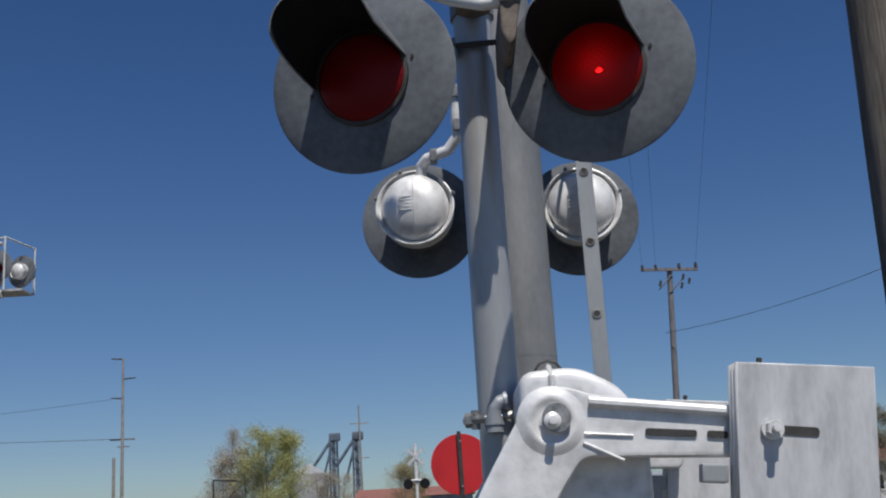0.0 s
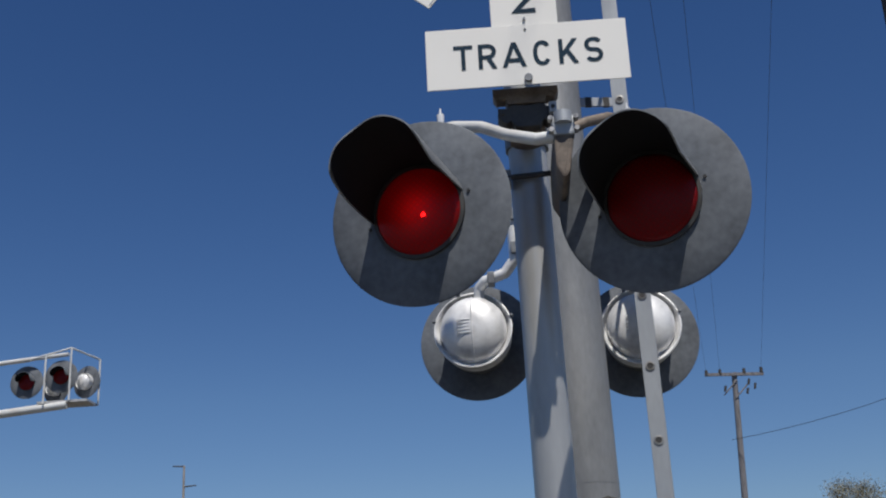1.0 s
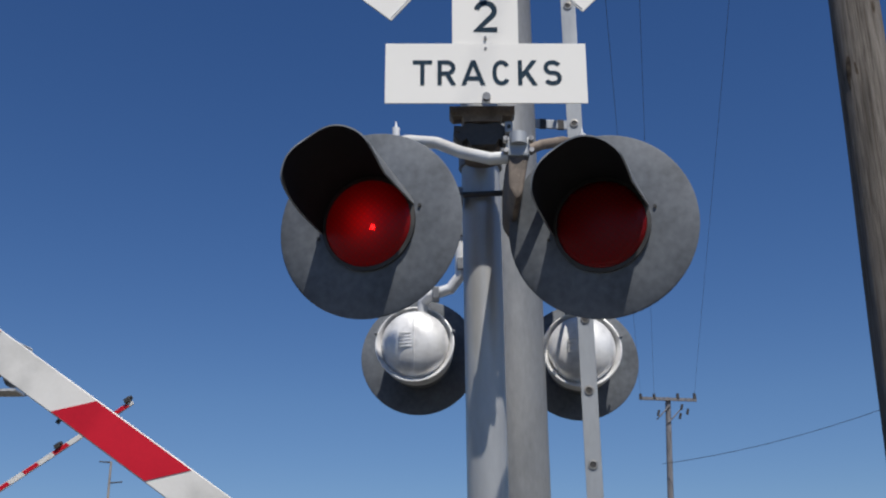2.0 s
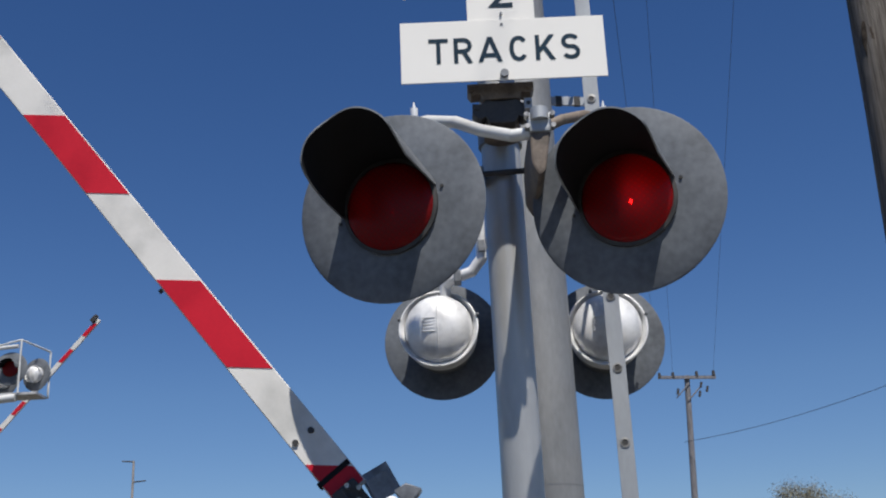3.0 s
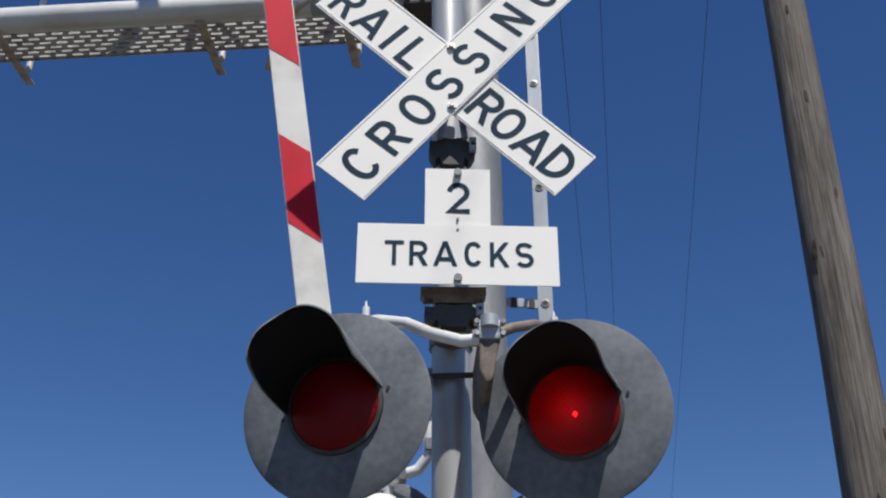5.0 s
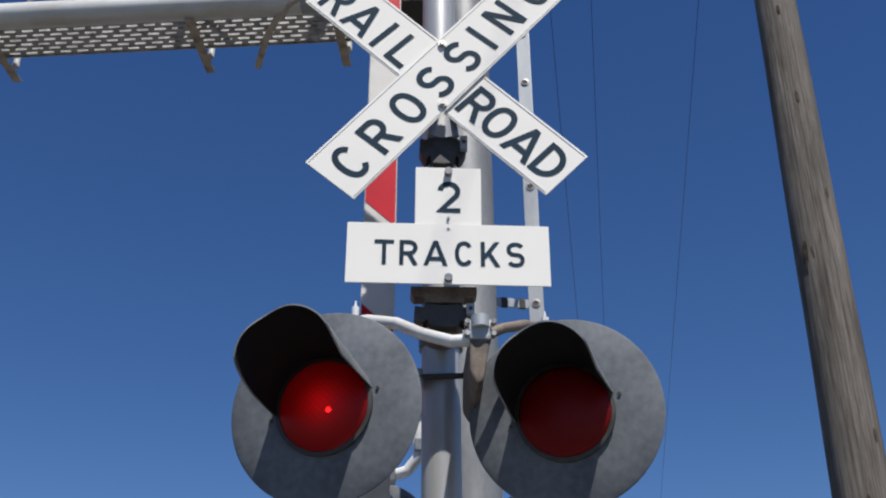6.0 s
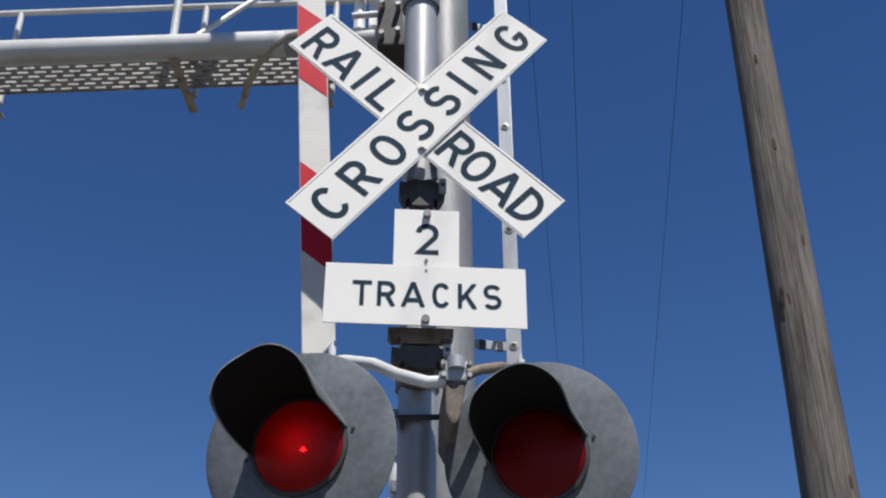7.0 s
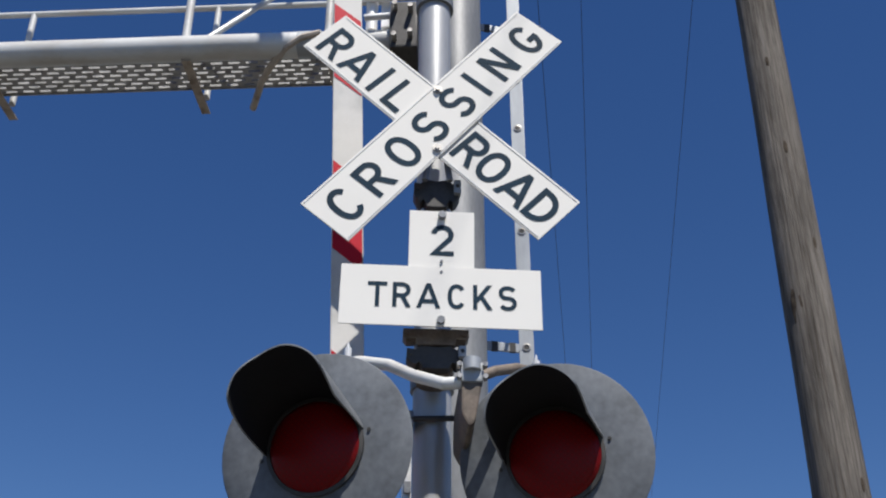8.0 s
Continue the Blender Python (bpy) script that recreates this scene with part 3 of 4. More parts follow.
def signs():
    t = thing("crossbuck_sign", pose(0, 0, 0), "white crossbuck of two crossed blades with dark letters", "crossbuck sign")
    blade(t, XC, -43.8, -0.118, [("RAIL", 0.014, ((-0.525, 0.096), (-0.393, 0.125), (-0.285, 0.0225), (-0.175, 0.088))), ("ROAD", 0.002, ((0.181, 0.098), (0.29, 0.106), (0.414, 0.125), (0.532, 0.098)))])
    blade(t, XC, 49.9, -0.128, [("CROSSING", 0.004, ((-0.505, 0.1), (-0.354, 0.1), (-0.196, 0.106), (-0.042, 0.1), (0.114, 0.1), (0.231, 0.0225), (0.366, 0.104), (0.535, 0.1)))], 0.009)
    for x, z in ((-0.016, 4.085), (-0.016, 3.813)):
        bm = bmesh.new()
        rod(bm, (x, -0.12, z), (x, -0.14, z), 0.017, seg=6)
        rod(bm, (x, -0.14, z), (x, -0.146, z), 0.009, seg=10)
        part("bolt", bm, M_BOLT, t)
    t = thing("track_count_sign", pose(0, -0.12, 3.2, 0, 0.5, 0), "white inverted-T plate with dark number of tracks", "road sign")
    bm = bmesh.new()
    box(bm, (0, 0, 0.005), (0.686, 0.005, 0.2286), bevel=0.0015)
    part("lower_plate", bm, M_WHITE, t)
    bm = bmesh.new()
    box(bm, (0.0, 0.006, 0.236), (0.2286, 0.005, 0.2286), bevel=0.0015)
    part("upper_plate", bm, M_WHITE, t)
    lettering("TRACKS", ((-0.216, 0.066), (-0.134, 0.061), (-0.043, 0.082), (0.053, 0.062), (0.141, 0.064), (0.227, 0.061)), 0.094, 0.0142, pose(0, -0.0042, 0.006), t, M_LEGEND)
    lettering("2", ((0.002, 0.08),), 0.125, 0.0185, pose(0, 0.0018, 0.23), t, M_LEGEND)
    for x, z, r in ((0, -0.09, 0.014), (0, 0.326, 0.014), (0, 0.1, 0.005), (0, 0.143, 0.005)):
        bm = bmesh.new()
        rod(bm, (x, 0.004, z), (x, -0.02 if r > 0.01 else -0.005, z), r, seg=8)
        part("bolt", bm, M_GREYCAST, t)
    # mounting strap behind the plates
    bm = bmesh.new()
    box(bm, (MX, 0.03, 0.0), (0.05, 0.05, 0.16))
    part("mounting_strap", bm, M_GREYCAST, t)


signs()


# ---- crossing gate ----
PX, PZ = 0.12, 1.53


def gate_mechanism():
    t = thing("gate_mechanism", pose(0, 0, 0), "silver-painted gate machine housing clamped to the mast", "gate machine")
    bm = bmesh.new()
    slab(bm, round_path([(0.03, 0.95), (0.03, 1.676), (0.2, 1.685), (0.325, 1.62), (0.39, 1.5), (0.39, 0.95)], 0.05), -0.24, 0.42, 0.035, 4)
    part("housing", bm, M_SILVER, t)
    bm = bmesh.new()
    pipe(bm, [(0.125, -0.248, 1.58), (0.125, -0.246, 1.67), (0.122, -0.2, 1.704), (0.125, 0.3, 1.702)], 0.009, 8)
    part("latch_strap", bm, M_WPAINT, t, "pale strap over the lid").location.z = -0.015
    bm = bmesh.new()
    pipe(bm, [(0.085, -0.15, 1.70), (0.1, -0.15, 1.722), (0.125, -0.15, 1.73), (0.15, -0.15, 1.722), (0.165, -0.15, 1.70)], 0.004, 8)
    pipe(bm, [(0.165, -0.15, 1.70), (0.14, -0.22, 1.69), (0.115, -0.25, 1.64), (0.112, -0.25, 1.56)], 0.003, 6)
    part("seal_wire", bm, M_DARK, t, "black seal wire loop").location.z = -0.015
    bm = bmesh.new()
    rod(bm, (PX, -0.36, PZ), (PX, 0.6, PZ), 0.04, seg=24)
    part("shaft", bm, M_BOLT, t)
    bm = bmesh.new()
    box(bm, (0.23, 0.1, 0.475), (0.25, 0.4, 0.95), bevel=0.02)
    part("pedestal", bm, M_MAST, t)
    return t


gate_mechanism()


def gate():
    t = thing("crossing_gate", pose(PX, 0, PZ), "red and white striped crossing gate arm with silver counterweight castings", "crossing gate")
    outline = [(-0.055, 0.075), (-0.18, -0.13), (-0.26, -0.27), (-0.475, -0.27), (-0.475, -0.448), (-0.2, -0.448), (-0.11, -0.41), (0.01, -0.2),
               (0.09, -0.095), (0.53, -0.075), (0.53, 0.062), (0.12, 0.078), (0.05, 0.095), (-0.02, 0.098)]
    droop = Matrix.Translation((-0.013, 0, -0.008)) @ Matrix.Rotation(radians(5.6), 4, "Y")
    outline = [(x - 0.013, z - 0.008) if x < 0.08 else ((droop @ Vector((x, 0, z))).x, (droop @ Vector((x, 0, z))).z) for x, z in outline]
    for y0, y1 in ((-0.335, -0.275), (0.48, 0.54)):
        bm = bmesh.new()
        slab(bm, round_path(outline, 0.03), y0, y1, 0.014, 3)
        c = part("side_casting", bm, M_SILVER, t, "silver-painted cast side arm")
        yf = y0 if y0 < 0 else y1
        sg = -1 if y0 < 0 else 1
        bm = bmesh.new()
        pipe(bm, [(0.1, yf + sg * 0.004, 0.058), (0.52, yf + sg * 0.004, 0.046)], 0.016, 10)
        part("flange", bm, M_SILVER, c).matrix_basis = droop
        bm = bmesh.new()
        pipe(bm, [(0.09, yf + sg * 0.002, -0.03), (0.225, yf + sg * 0.002, -0.03)], 0.0045, 8)
        pipe(bm, [(0.088, yf + sg * 0.002, -0.055), (0.2, yf + sg * 0.002, -0.098)], 0.0045, 8)
        part("rib", bm, M_SILVER, c).matrix_basis = droop
        bm = bmesh.new()
        flip = Matrix() if sg < 0 else Matrix.Rotation(math.pi, 4, "Z")
        lathe(bm, [(0.098, -0.001), (0.086, 0.003), (0.072, 0.009), (0.064, 0.0105), (0.058, 0.0085), (0.048, 0.0025), (0.036, 0.001), (0.0, 0.001)], 48, Matrix.Translation((-0.013, yf, -0.008)) @ flip)
        part("hub_rim", bm, M_SILVER, c)
        bm = bmesh.new()
        lathe(bm, [(0.034, 0), (0.034, 0.008), (0.024, 0.01), (0.024, 0.03), (0.018, 0.034), (0.012, 0.036), (0.012, 0.055), (0, 0.058)], 24, Matrix.Translation((-0.013, yf, -0.008)) @ flip)
        part("pivot_nut", bm, M_SILVER, c)
        # slots are not cut; dark inlays stand in for their shaded openings
        for x0, x1 in ((0.258, 0.4), (0.428, 0.485)):
            bm = bmesh.new()
            slab(bm, round_path([(x0, -0.028), (x1, -0.028), (x1, -0.008), (x0, -0.008)], 0.01), yf + sg * 0.0035 - 0.002, yf + sg * 0.0035 + 0.002)
            part("slot_shade", bm, M_DARK, c).matrix_basis = droop
        # counterweight plates
        for k in range(3):
            ya = yf + sg * (0.03 + 0.034 * k)
            bm = bmesh.new()
            slab(bm, [(0.485, -0.26), (0.855, -0.26), (0.855, 0.17), (0.485, 0.17)], ya - 0.015, ya + 0.015, 0.003, 1)
            w = part("counterweight_plate", bm, M_PLATE, t, "mottled zinc counterweight plate")
            w.matrix_basis = droop
        yo = yf + sg * (0.03 + 0.034 * 2 + 0.016)
        # dark inlay in place of the shaded opening of the plate's slot
        bm = bmesh.new()
        slab(bm, round_path([(0.6, -0.02), (0.70, -0.022), (0.70, 0.002), (0.6, 0.004)], 0.011), yo - 0.002, yo + 0.002)
        part("slot_shade", bm, M_DARK, w)
        bm = bmesh.new()
        rod(bm, (0.575, yo, -0.006), (0.575, yo + sg * 0.012, -0.006), 0.03, seg=20)
        rod(bm, (0.575, yo + sg * 0.012, -0.006), (0.575, yo + sg * 0.036, -0.006), 0.022, seg=6)
        rod(bm, (0.575, yo + sg * 0.036, -0.006), (0.575, yo + sg * 0.06, -0.006), 0.011, seg=10)
        part("bolt", bm, M_SILVER, w)
        bm = bmesh.new()
        box(bm, (0.44, yf + sg * 0.02, -0.125), (0.072, 0.05, 0.05), bevel=0.006)
        part("stop_block", bm, M_GALV, c).matrix_basis = droop
        bm = bmesh.new()
        rod(bm, (0.56, yf + sg * 0.06, 0.17), (0.56, yf + sg * 0.06, 0.19), 0.008, seg=8)
        part("lug", bm, M_DARK, w)
    bm = bmesh.new()
    box(bm, (-0.455, 0.1, -0.36), (0.03, 0.8, 0.15), bevel=0.008)
    part("yoke", bm, M_GREYCAST, t, "grey cross yoke")
    # hinge bracket at the arm's root
    bm = bmesh.new()
    box(bm, (-0.57, 0.25, -0.378), (0.22, 0.07, 0.09), bevel=0.008)
    box(bm, (-0.62, 0.25, -0.408), (0.1, 0.12, 0.05), bevel=0.008)
    part("hinge_block", bm, M_DARK, t, "dark hinge block")
    for x, y, z, w, h in ((-0.62, 0.3, -0.275, 0.1, 0.1), (-0.59, 0.19, -0.28, 0.08, 0.08)):
        bm = bmesh.new()
        box(bm, (x, y, z), (w, 0.012, h), Matrix.Rotation(radians(10), 4, "Y"), bevel=0.003)
        part("bracket_plate", bm, M_GREYCAST, t)
    for x, z in ((-0.475, -0.25), (-0.35, -0.258)):
        bm = bmesh.new()
        slab(bm, [(x - 0.035, z - 0.02), (x + 0.03, z - 0.02), (x + 0.01, z + 0.045), (x - 0.03, z + 0.02)], -0.16, -0.06, 0.003, 1)
        part("stiffener", bm, M_GREYCAST, t)
    for k in range(4):
        bm = bmesh.new()
        rod(bm, (-0.575 - 0.03 * k, 0.22, -0.34 - 0.025 * (k % 2)), (-0.575 - 0.03 * k, 0.18, -0.34 - 0.025 * (k % 2)), 0.009, seg=6)
        part("hinge_bolt", bm, M_BOLT, t)
    # arm
    zt, zb, y0, y1, s0, s1 = -0.308, -0.431, 0.24, 0.29, 0.648, 7.92
    bm = bmesh.new()
    slab(bm, [(-s0, zb), (-s0, zt), (-4.0, zt), (-s1, zt - 0.02), (-s1, zb + 0.02), (-4.0, zb)], y0, y1, 0.003, 1)
    arm = part("arm", bm, M_ARMWHITE, t, "white sheeted aluminium gate arm")
    for k in range(-1, 8):
        a, b = 1.141 + 0.841 * k, 1.551 + 0.841 * k
        d = 0.105
        cut = 0.0 if k < 7 else 0.02
        pts = [(-a, zt - 0.004 - cut), (-b, zt - 0.004 - cut), (-b - d, zb + 0.004 + cut), (-a - d, zb + 0.004 + cut)]
        if k == -1:
            pts = [(-0.653, zt - 0.004), (-0.71, zt - 0.004), (-0.815, zb + 0.004), (-0.653, zb + 0.004)]
        for ya, yb in ((y0 - 0.0022, y0 - 0.0002), (y1 + 0.0002, y1 + 0.0022)):
            bm = bmesh.new()
            slab(bm, pts, ya, yb)
            part("red_stripe", bm, M_RED, arm, smooth=False)
    for z in (-0.343, -0.408):
        bm = bmesh.new()
        rod(bm, (-0.892, y0 + 0.002, z), (-0.892, y0 - 0.007, z), 0.011, seg=12)
        part("bolt", bm, M_DARK, arm)
    bm = bmesh.new()
    box(bm, (-0.732, 0.265, -0.3755), (0.02, 0.058, 0.128), bevel=0.003)
    part("strap", bm, M_HOOD, arm, "black strap")
    for s in (1.62, 4.07, 6.27):
        bm = bmesh.new()
        rod(bm, (-s, 0.26, zb + 0.004), (-s, 0.26, zb - 0.016), 0.008, seg=8)
        part("cable_clip", bm, M_DARK, arm)
    return t


GATE = gate()


# ---- cantilever structure ----
def cantilever():
    t = thing("cantilever_mast", pose(0.165, 1.35, 0), "large grey round steel cantilever mast on a bolted base", "cantilever mast")
    bm = bmesh.new()
    rod(bm, (0, 0, 0), (0, 0, 7.6), 0.142, seg=48)
    part("pole", bm, M_FARMAST, t)
    bm = bmesh.new()
    box(bm, (0, 0, 0.03), (0.6, 0.6, 0.06), bevel=0.01)
    part("base_plate", bm, M_GALV, t)
    bm = bmesh.new()
    rod(bm, (0, 0, 1.92), (0, 0, 1.93), 0.1428, seg=48)
    part("weld_band", bm, M_FARMAST, t)
    # crossarm of the rear lights
    t2 = thing("crossarm", pose(0.13, 1.6, 2.98), "silver pipe crossarm behind the cantilever mast with two drop pipes", "crossarm")
    bm = bmesh.new()
    pipe(bm, [(-0.19, -0.05, 0.28), (-0.19, -0.05, 0.05), (-0.24, -0.03, -0.01), (-0.34, 0.0, -0.035), (-0.37, 0.03, -0.06), (-0.38, 0.05, -0.16)], 0.026, 12)
    part("drop_pipe", bm, M_SILVER, t2)
    for p in ((-0.19, -0.05, 0.27), (-0.19, -0.05, 0.1), (-0.31, -0.005, -0.03)):
        bm = bmesh.new()
        box(bm, p, (0.035, 0.08, 0.06), bevel=0.006)
        part("union", bm, M_GREYCAST, t2)
    bm = bmesh.new()
    rod(bm, (-0.2, 0.02, 0.15), (0.42, 0.02, 0.15), 0.03, seg=14)
    pipe(bm, [(0.40, 0.02, 0.15), (0.40, 0.06, 0.0), (0.40, 0.06, -0.14)], 0.026, 12)
    part("arm_pipe", bm, M_SILVER, t2)
    # ladder, edge on
    t3 = thing("ladder", pose(0.452, 1.03, 0, 0, 0, -8.6), "galvanised fixed ladder of flat rails with round rungs", "ladder")
    for y in (0.0, 0.41):
        bm = bmesh.new()
        box(bm, (0, y, 3.6), (0.066, 0.012, 6.2), bevel=0.002)
        part("rail", bm, M_GALV, t3)
    for k in range(20):
        z = 0.52 + 0.3048 * k
        bm = bmesh.new()
        rod(bm, (0, 0.002, z + 0.005), (0, 0.41, z + 0.005), 0.0095, seg=10)
        rg = part("rung", bm, M_GALV, t3)
        bm = bmesh.new()
        lathe(bm, [(0.02, 0.006), (0.02, 0.010), (0.013, 0.011), (0.013, 0.006)], 16, Matrix.Translation((0, 0, z + 0.005)))
        part("washer", bm, M_BOLT, rg)
        bm = bmesh.new()
        lathe(bm, [(0.0125, 0.0065), (0.0125, 0.0085), (0, 0.0085)], 14, Matrix.Translation((0, 0, z + 0.005)))
        part("rung_end", bm, M_DARK, rg)
    for z in (3.76, 5.8):
        bm = bmesh.new()
        m = Matrix.Translation((-0.11, 0.375, z)) @ Matrix.Rotation(radians(17.5), 4, "Z")
        box(bm, (0, 0, 0), (0.225, 0.012, 0.045), bevel=0.002)
        bmesh.ops.transform(bm, matrix=m, verts=bm.verts)
        br = part("standoff_bracket", bm, M_GALV, t3)
        for x in (-0.05, 0.04):
            bm = bmesh.new()
            box(bm, (x, 0, 0), (0.03, 0.016, 0.049))
            bmesh.ops.transform(bm, matrix=m, verts=bm.verts)
            part("band", bm, M_DARK, br)



cantilever()


def walkway():
    """The walkway arm over the road; x runs along it from the mast."""
    m = Matrix.Translation((0.0, 1.42, 5.695)) @ Matrix.Rotation(radians(180 - 6.5), 4, "Z")
    t = thing("cantilever_walkway", m, "white pipe cantilever arm over the road with slotted walkway", "cantilever arm")
    bm = bmesh.new()
    rod(bm, (0.12, 0, 0), (0.62, 0, 0), 0.072, seg=32)
    rod(bm, (0.72, 0, 0), (9.5, 0, 0), 0.076, seg=32)
    part("main_pipe", bm, M_WPAINT, t)
    bm = bmesh.new()
    rod(bm, (0.6, 0, 0), (0.74, 0, 0), 0.079, seg=32)
    part("coupling", bm, M_GALV, t)
    bm = bmesh.new()
    rod(bm, (0.1, -0.55, 1.35), (9.5, -0.55, 1.35), 0.05, seg=20)
    part("upper_pipe", bm, M_WPAINT, t)
    # slotted grating behind the pipe (towards -y here)
    bm = bmesh.new()
    px, py, sx, sy = 0.105, 0.04, 0.07, 0.017
    nx, ny = 70, 7
    for j in range(ny):
        for i in range(nx):
            x = 0.2 + i * px + (j % 2) * px / 2
            y = -0.07 - j * py
            X = (x, x + (px - sx) / 2, x + (px + sx) / 2, x + px)
            Y = (y, y - (py - sy) / 2, y - (py + sy) / 2, y - py)
            for a in range(3):
                for b in range(3):
                    if a == 1 and b == 1:
                        continue
                    bm.faces.new([bm.verts.new(p) for p in ((X[a], Y[b], -0.005), (X[a + 1], Y[b], -0.005), (X[a + 1], Y[b + 1], -0.005), (X[a], Y[b + 1], -0.005))])
    bmesh.ops.remove_doubles(bm, verts=bm.verts, dist=0.0004)
    g = part("grating", bm, M_GRATE, t, "slotted steel walkway grating", smooth=False)
    so = g.modifiers.new("thick", "SOLIDIFY")
    so.thickness = 0.026
    for y in (-0.065, -0.355):
        bm = bmesh.new()
        box(bm, (3.9, y, 0.0), (7.5, 0.006, 0.03))
        part("grating_edge", bm, M_GRATE, t)
    for x in (0.55, 1.39, 2.6, 3.6, 4.6, 5.8):
        bm = bmesh.new()
        box(bm, (x, -0.25, -0.085), (0.05, 0.5, 0.006))
        box(bm, (x + 0.024, -0.25, -0.065), (0.006, 0.5, 0.05))
        part("cross_angle", bm, M_TAN, t, "weathered tan angle bracket")
        bm = bmesh.new()
        rod(bm, (x - 0.02, -0.4, -0.05), (x - 0.02, -0.4, 0.69), 0.02, seg=12)
        part("rail_post", bm, M_WPAINT, t)
        if x == 2.6:
            continue
        bm = bmesh.new()
        rod(bm, (x + 0.02, 0, 0.05), (x + 0.02, 0.02, 1.3), 0.024, seg=12)
        part("rail_post", bm, M_WPAINT, t)
    for x in (1.35, 3.6):
        bm = bmesh.new()
        rod(bm, (x, -0.03, 0.05), (x - 0.8, -0.55, 1.35), 0.019, seg=12)
        part("truss_brace", bm, M_WPAINT, t)
    for y, z in ((-0.4, 0.69), (0.02, 1.3)):
        bm = bmesh.new()
        rod(bm, (0.3, y, z), (7.5, y, z), 0.02, seg=12)
        part("handrail", bm, M_WPAINT, t)
    bm = bmesh.new()
    pipe(bm, [(0.6, 0.085, 0.01), (0.7, 0.08, -0.01), (0.8, 0.04, -0.05), (0.9, -0.06, -0.085), (0.98, -0.18, -0.11), (1.08, -0.42, -0.12)], 0.021, 8)
    part("cable", bm, M_TAN, t, "drooping tan conduit")
    # clamp to the mast
    bm = bmesh.new()
    box(bm, (0.12, 0.0, 0.02), (0.16, 0.26, 0.34), bevel=0.015)
    c = part("mast_clamp", bm, M_DARK, t, "dark bolted mast clamp")
    for x, z in ((0.08, 0.11), (0.08, -0.08), (0.17, 0.13), (0.17, -0.1)):
        bm = bmesh.new()
        rod(bm, (x, 0.12, z), (x, 0.19, z), 0.016, seg=6)
        part("bolt", bm, M_BOLT, c)
    bm = bmesh.new()
    rod(bm, (0.05, 0.05, 0.3), (0.5, 0.05, 0.3), 0.025, seg=12)
    rod(bm, (0.02, 0.08, 0.14), (0.35, 0.1, 0.1), 0.02, seg=12)
    part("tie_pipe", bm, M_SILVER, t)
    bm = bmesh.new()
    rod(bm, (0.32, 0.0, 0.08), (0.32, 0.0, 0.55), 0.035, seg=14)
    box(bm, (0.24, 0.0, 0.3), (0.05, 0.04, 0.4), bevel=0.005)
    part("riser", bm, M_SILVER, t)


walkway()


# ---- weathered wooden pole ----
def wood_pole():
    t = thing("utility_pole", pose(2.62, 3.0, 0), "weathered grey-brown wooden utility pole with knots and cracks", "utility pole")
    bm = bmesh.new()
    seg, rows = 40, 90
    rings = []
    for j in range(rows + 1):
        z = 11.0 * j / rows
        r0 = 0.19 - 0.0055 * z
        cx = 0.0125 * z + 0.01
        ring = []
        for i in range(seg):
            a = 2 * math.pi * i / seg
            p = Vector((math.cos(a) * 2.2, math.sin(a) * 2.2, z * 0.5))
            r = r0 * (1 + 0.035 * noise.noise(p) + 0.02 * noise.noise(p * 3 + Vector((0, 0, 9))))
            ring.append(bm.verts.new((cx + r * math.cos(a) - 0.03, r * math.sin(a), z)))
        rings.append(ring)
    for a, b in zip(rings, rings[1:]):
        for i in range(seg):
            bm.faces.new((a[i], a[(i + 1) % seg], b[(i + 1) % seg], b[i]))
    bm.faces.new(rings[-1])
    part("pole", bm, M_WOOD, t)
    for ang, z, s in ((-2.42, 4.82, 0.1), (-1.2, 5.3, 0.03), (-1.75, 6.1, 0.035), (-1.1, 3.6, 0.03), (-1.5, 2.7, 0.03), (-1.9, 6.9, 0.03), (-1.3, 1.9, 0.03), (-1.8, 3.2, 0.025)):
        r = 0.19 - 0.0055 * z
        bm = bmesh.new()
        bmesh.ops.create_uvsphere(bm, u_segments=14, v_segments=8, radius=1)
        mm = Matrix.Translation((0.0125 * z - 0.02 + r * math.cos(ang), r * math.sin(ang), z)) @ Matrix.Rotation(ang, 4, "Z") @ Matrix.Diagonal((0.004, s * 0.42, s * 1.6, 1))
        bmesh.ops.transform(bm, matrix=mm, verts=bm.verts)
        part("knot", bm, M_KNOT, t)


wood_pole()


def wire(name, pts, r, label, sag=0.0, n=16, seg=5):
    """One sagging strand, a single closed tube."""
    bm = bmesh.new()
    a, b = Vector(pts[0]), Vector(pts[1])
    side = (b - a).cross(Vector((0, 0, 1))).normalized()
    rings = []
    for i in range(n + 1):
        f = i / n
        p = a.lerp(b, f) - Vector((0, 0, sag * 4 * f * (1 - f)))
        rings.append([bm.verts.new(p + side * r * math.cos(2 * math.pi * k / seg) + Vector((0, 0, r * math.sin(2 * math.pi * k / seg)))) for k in range(seg)])
    for p, q in zip(rings, rings[1:]):
        for k in range(seg):
            bm.faces.new((p[k], p[(k + 1) % seg], q[(k + 1) % seg], q[k]))
    bm.faces.new(rings[0])
    bm.faces.new(rings[-1])
    tagged(part(name, bm, M_WIRE), label, "wire", "overhead wires")


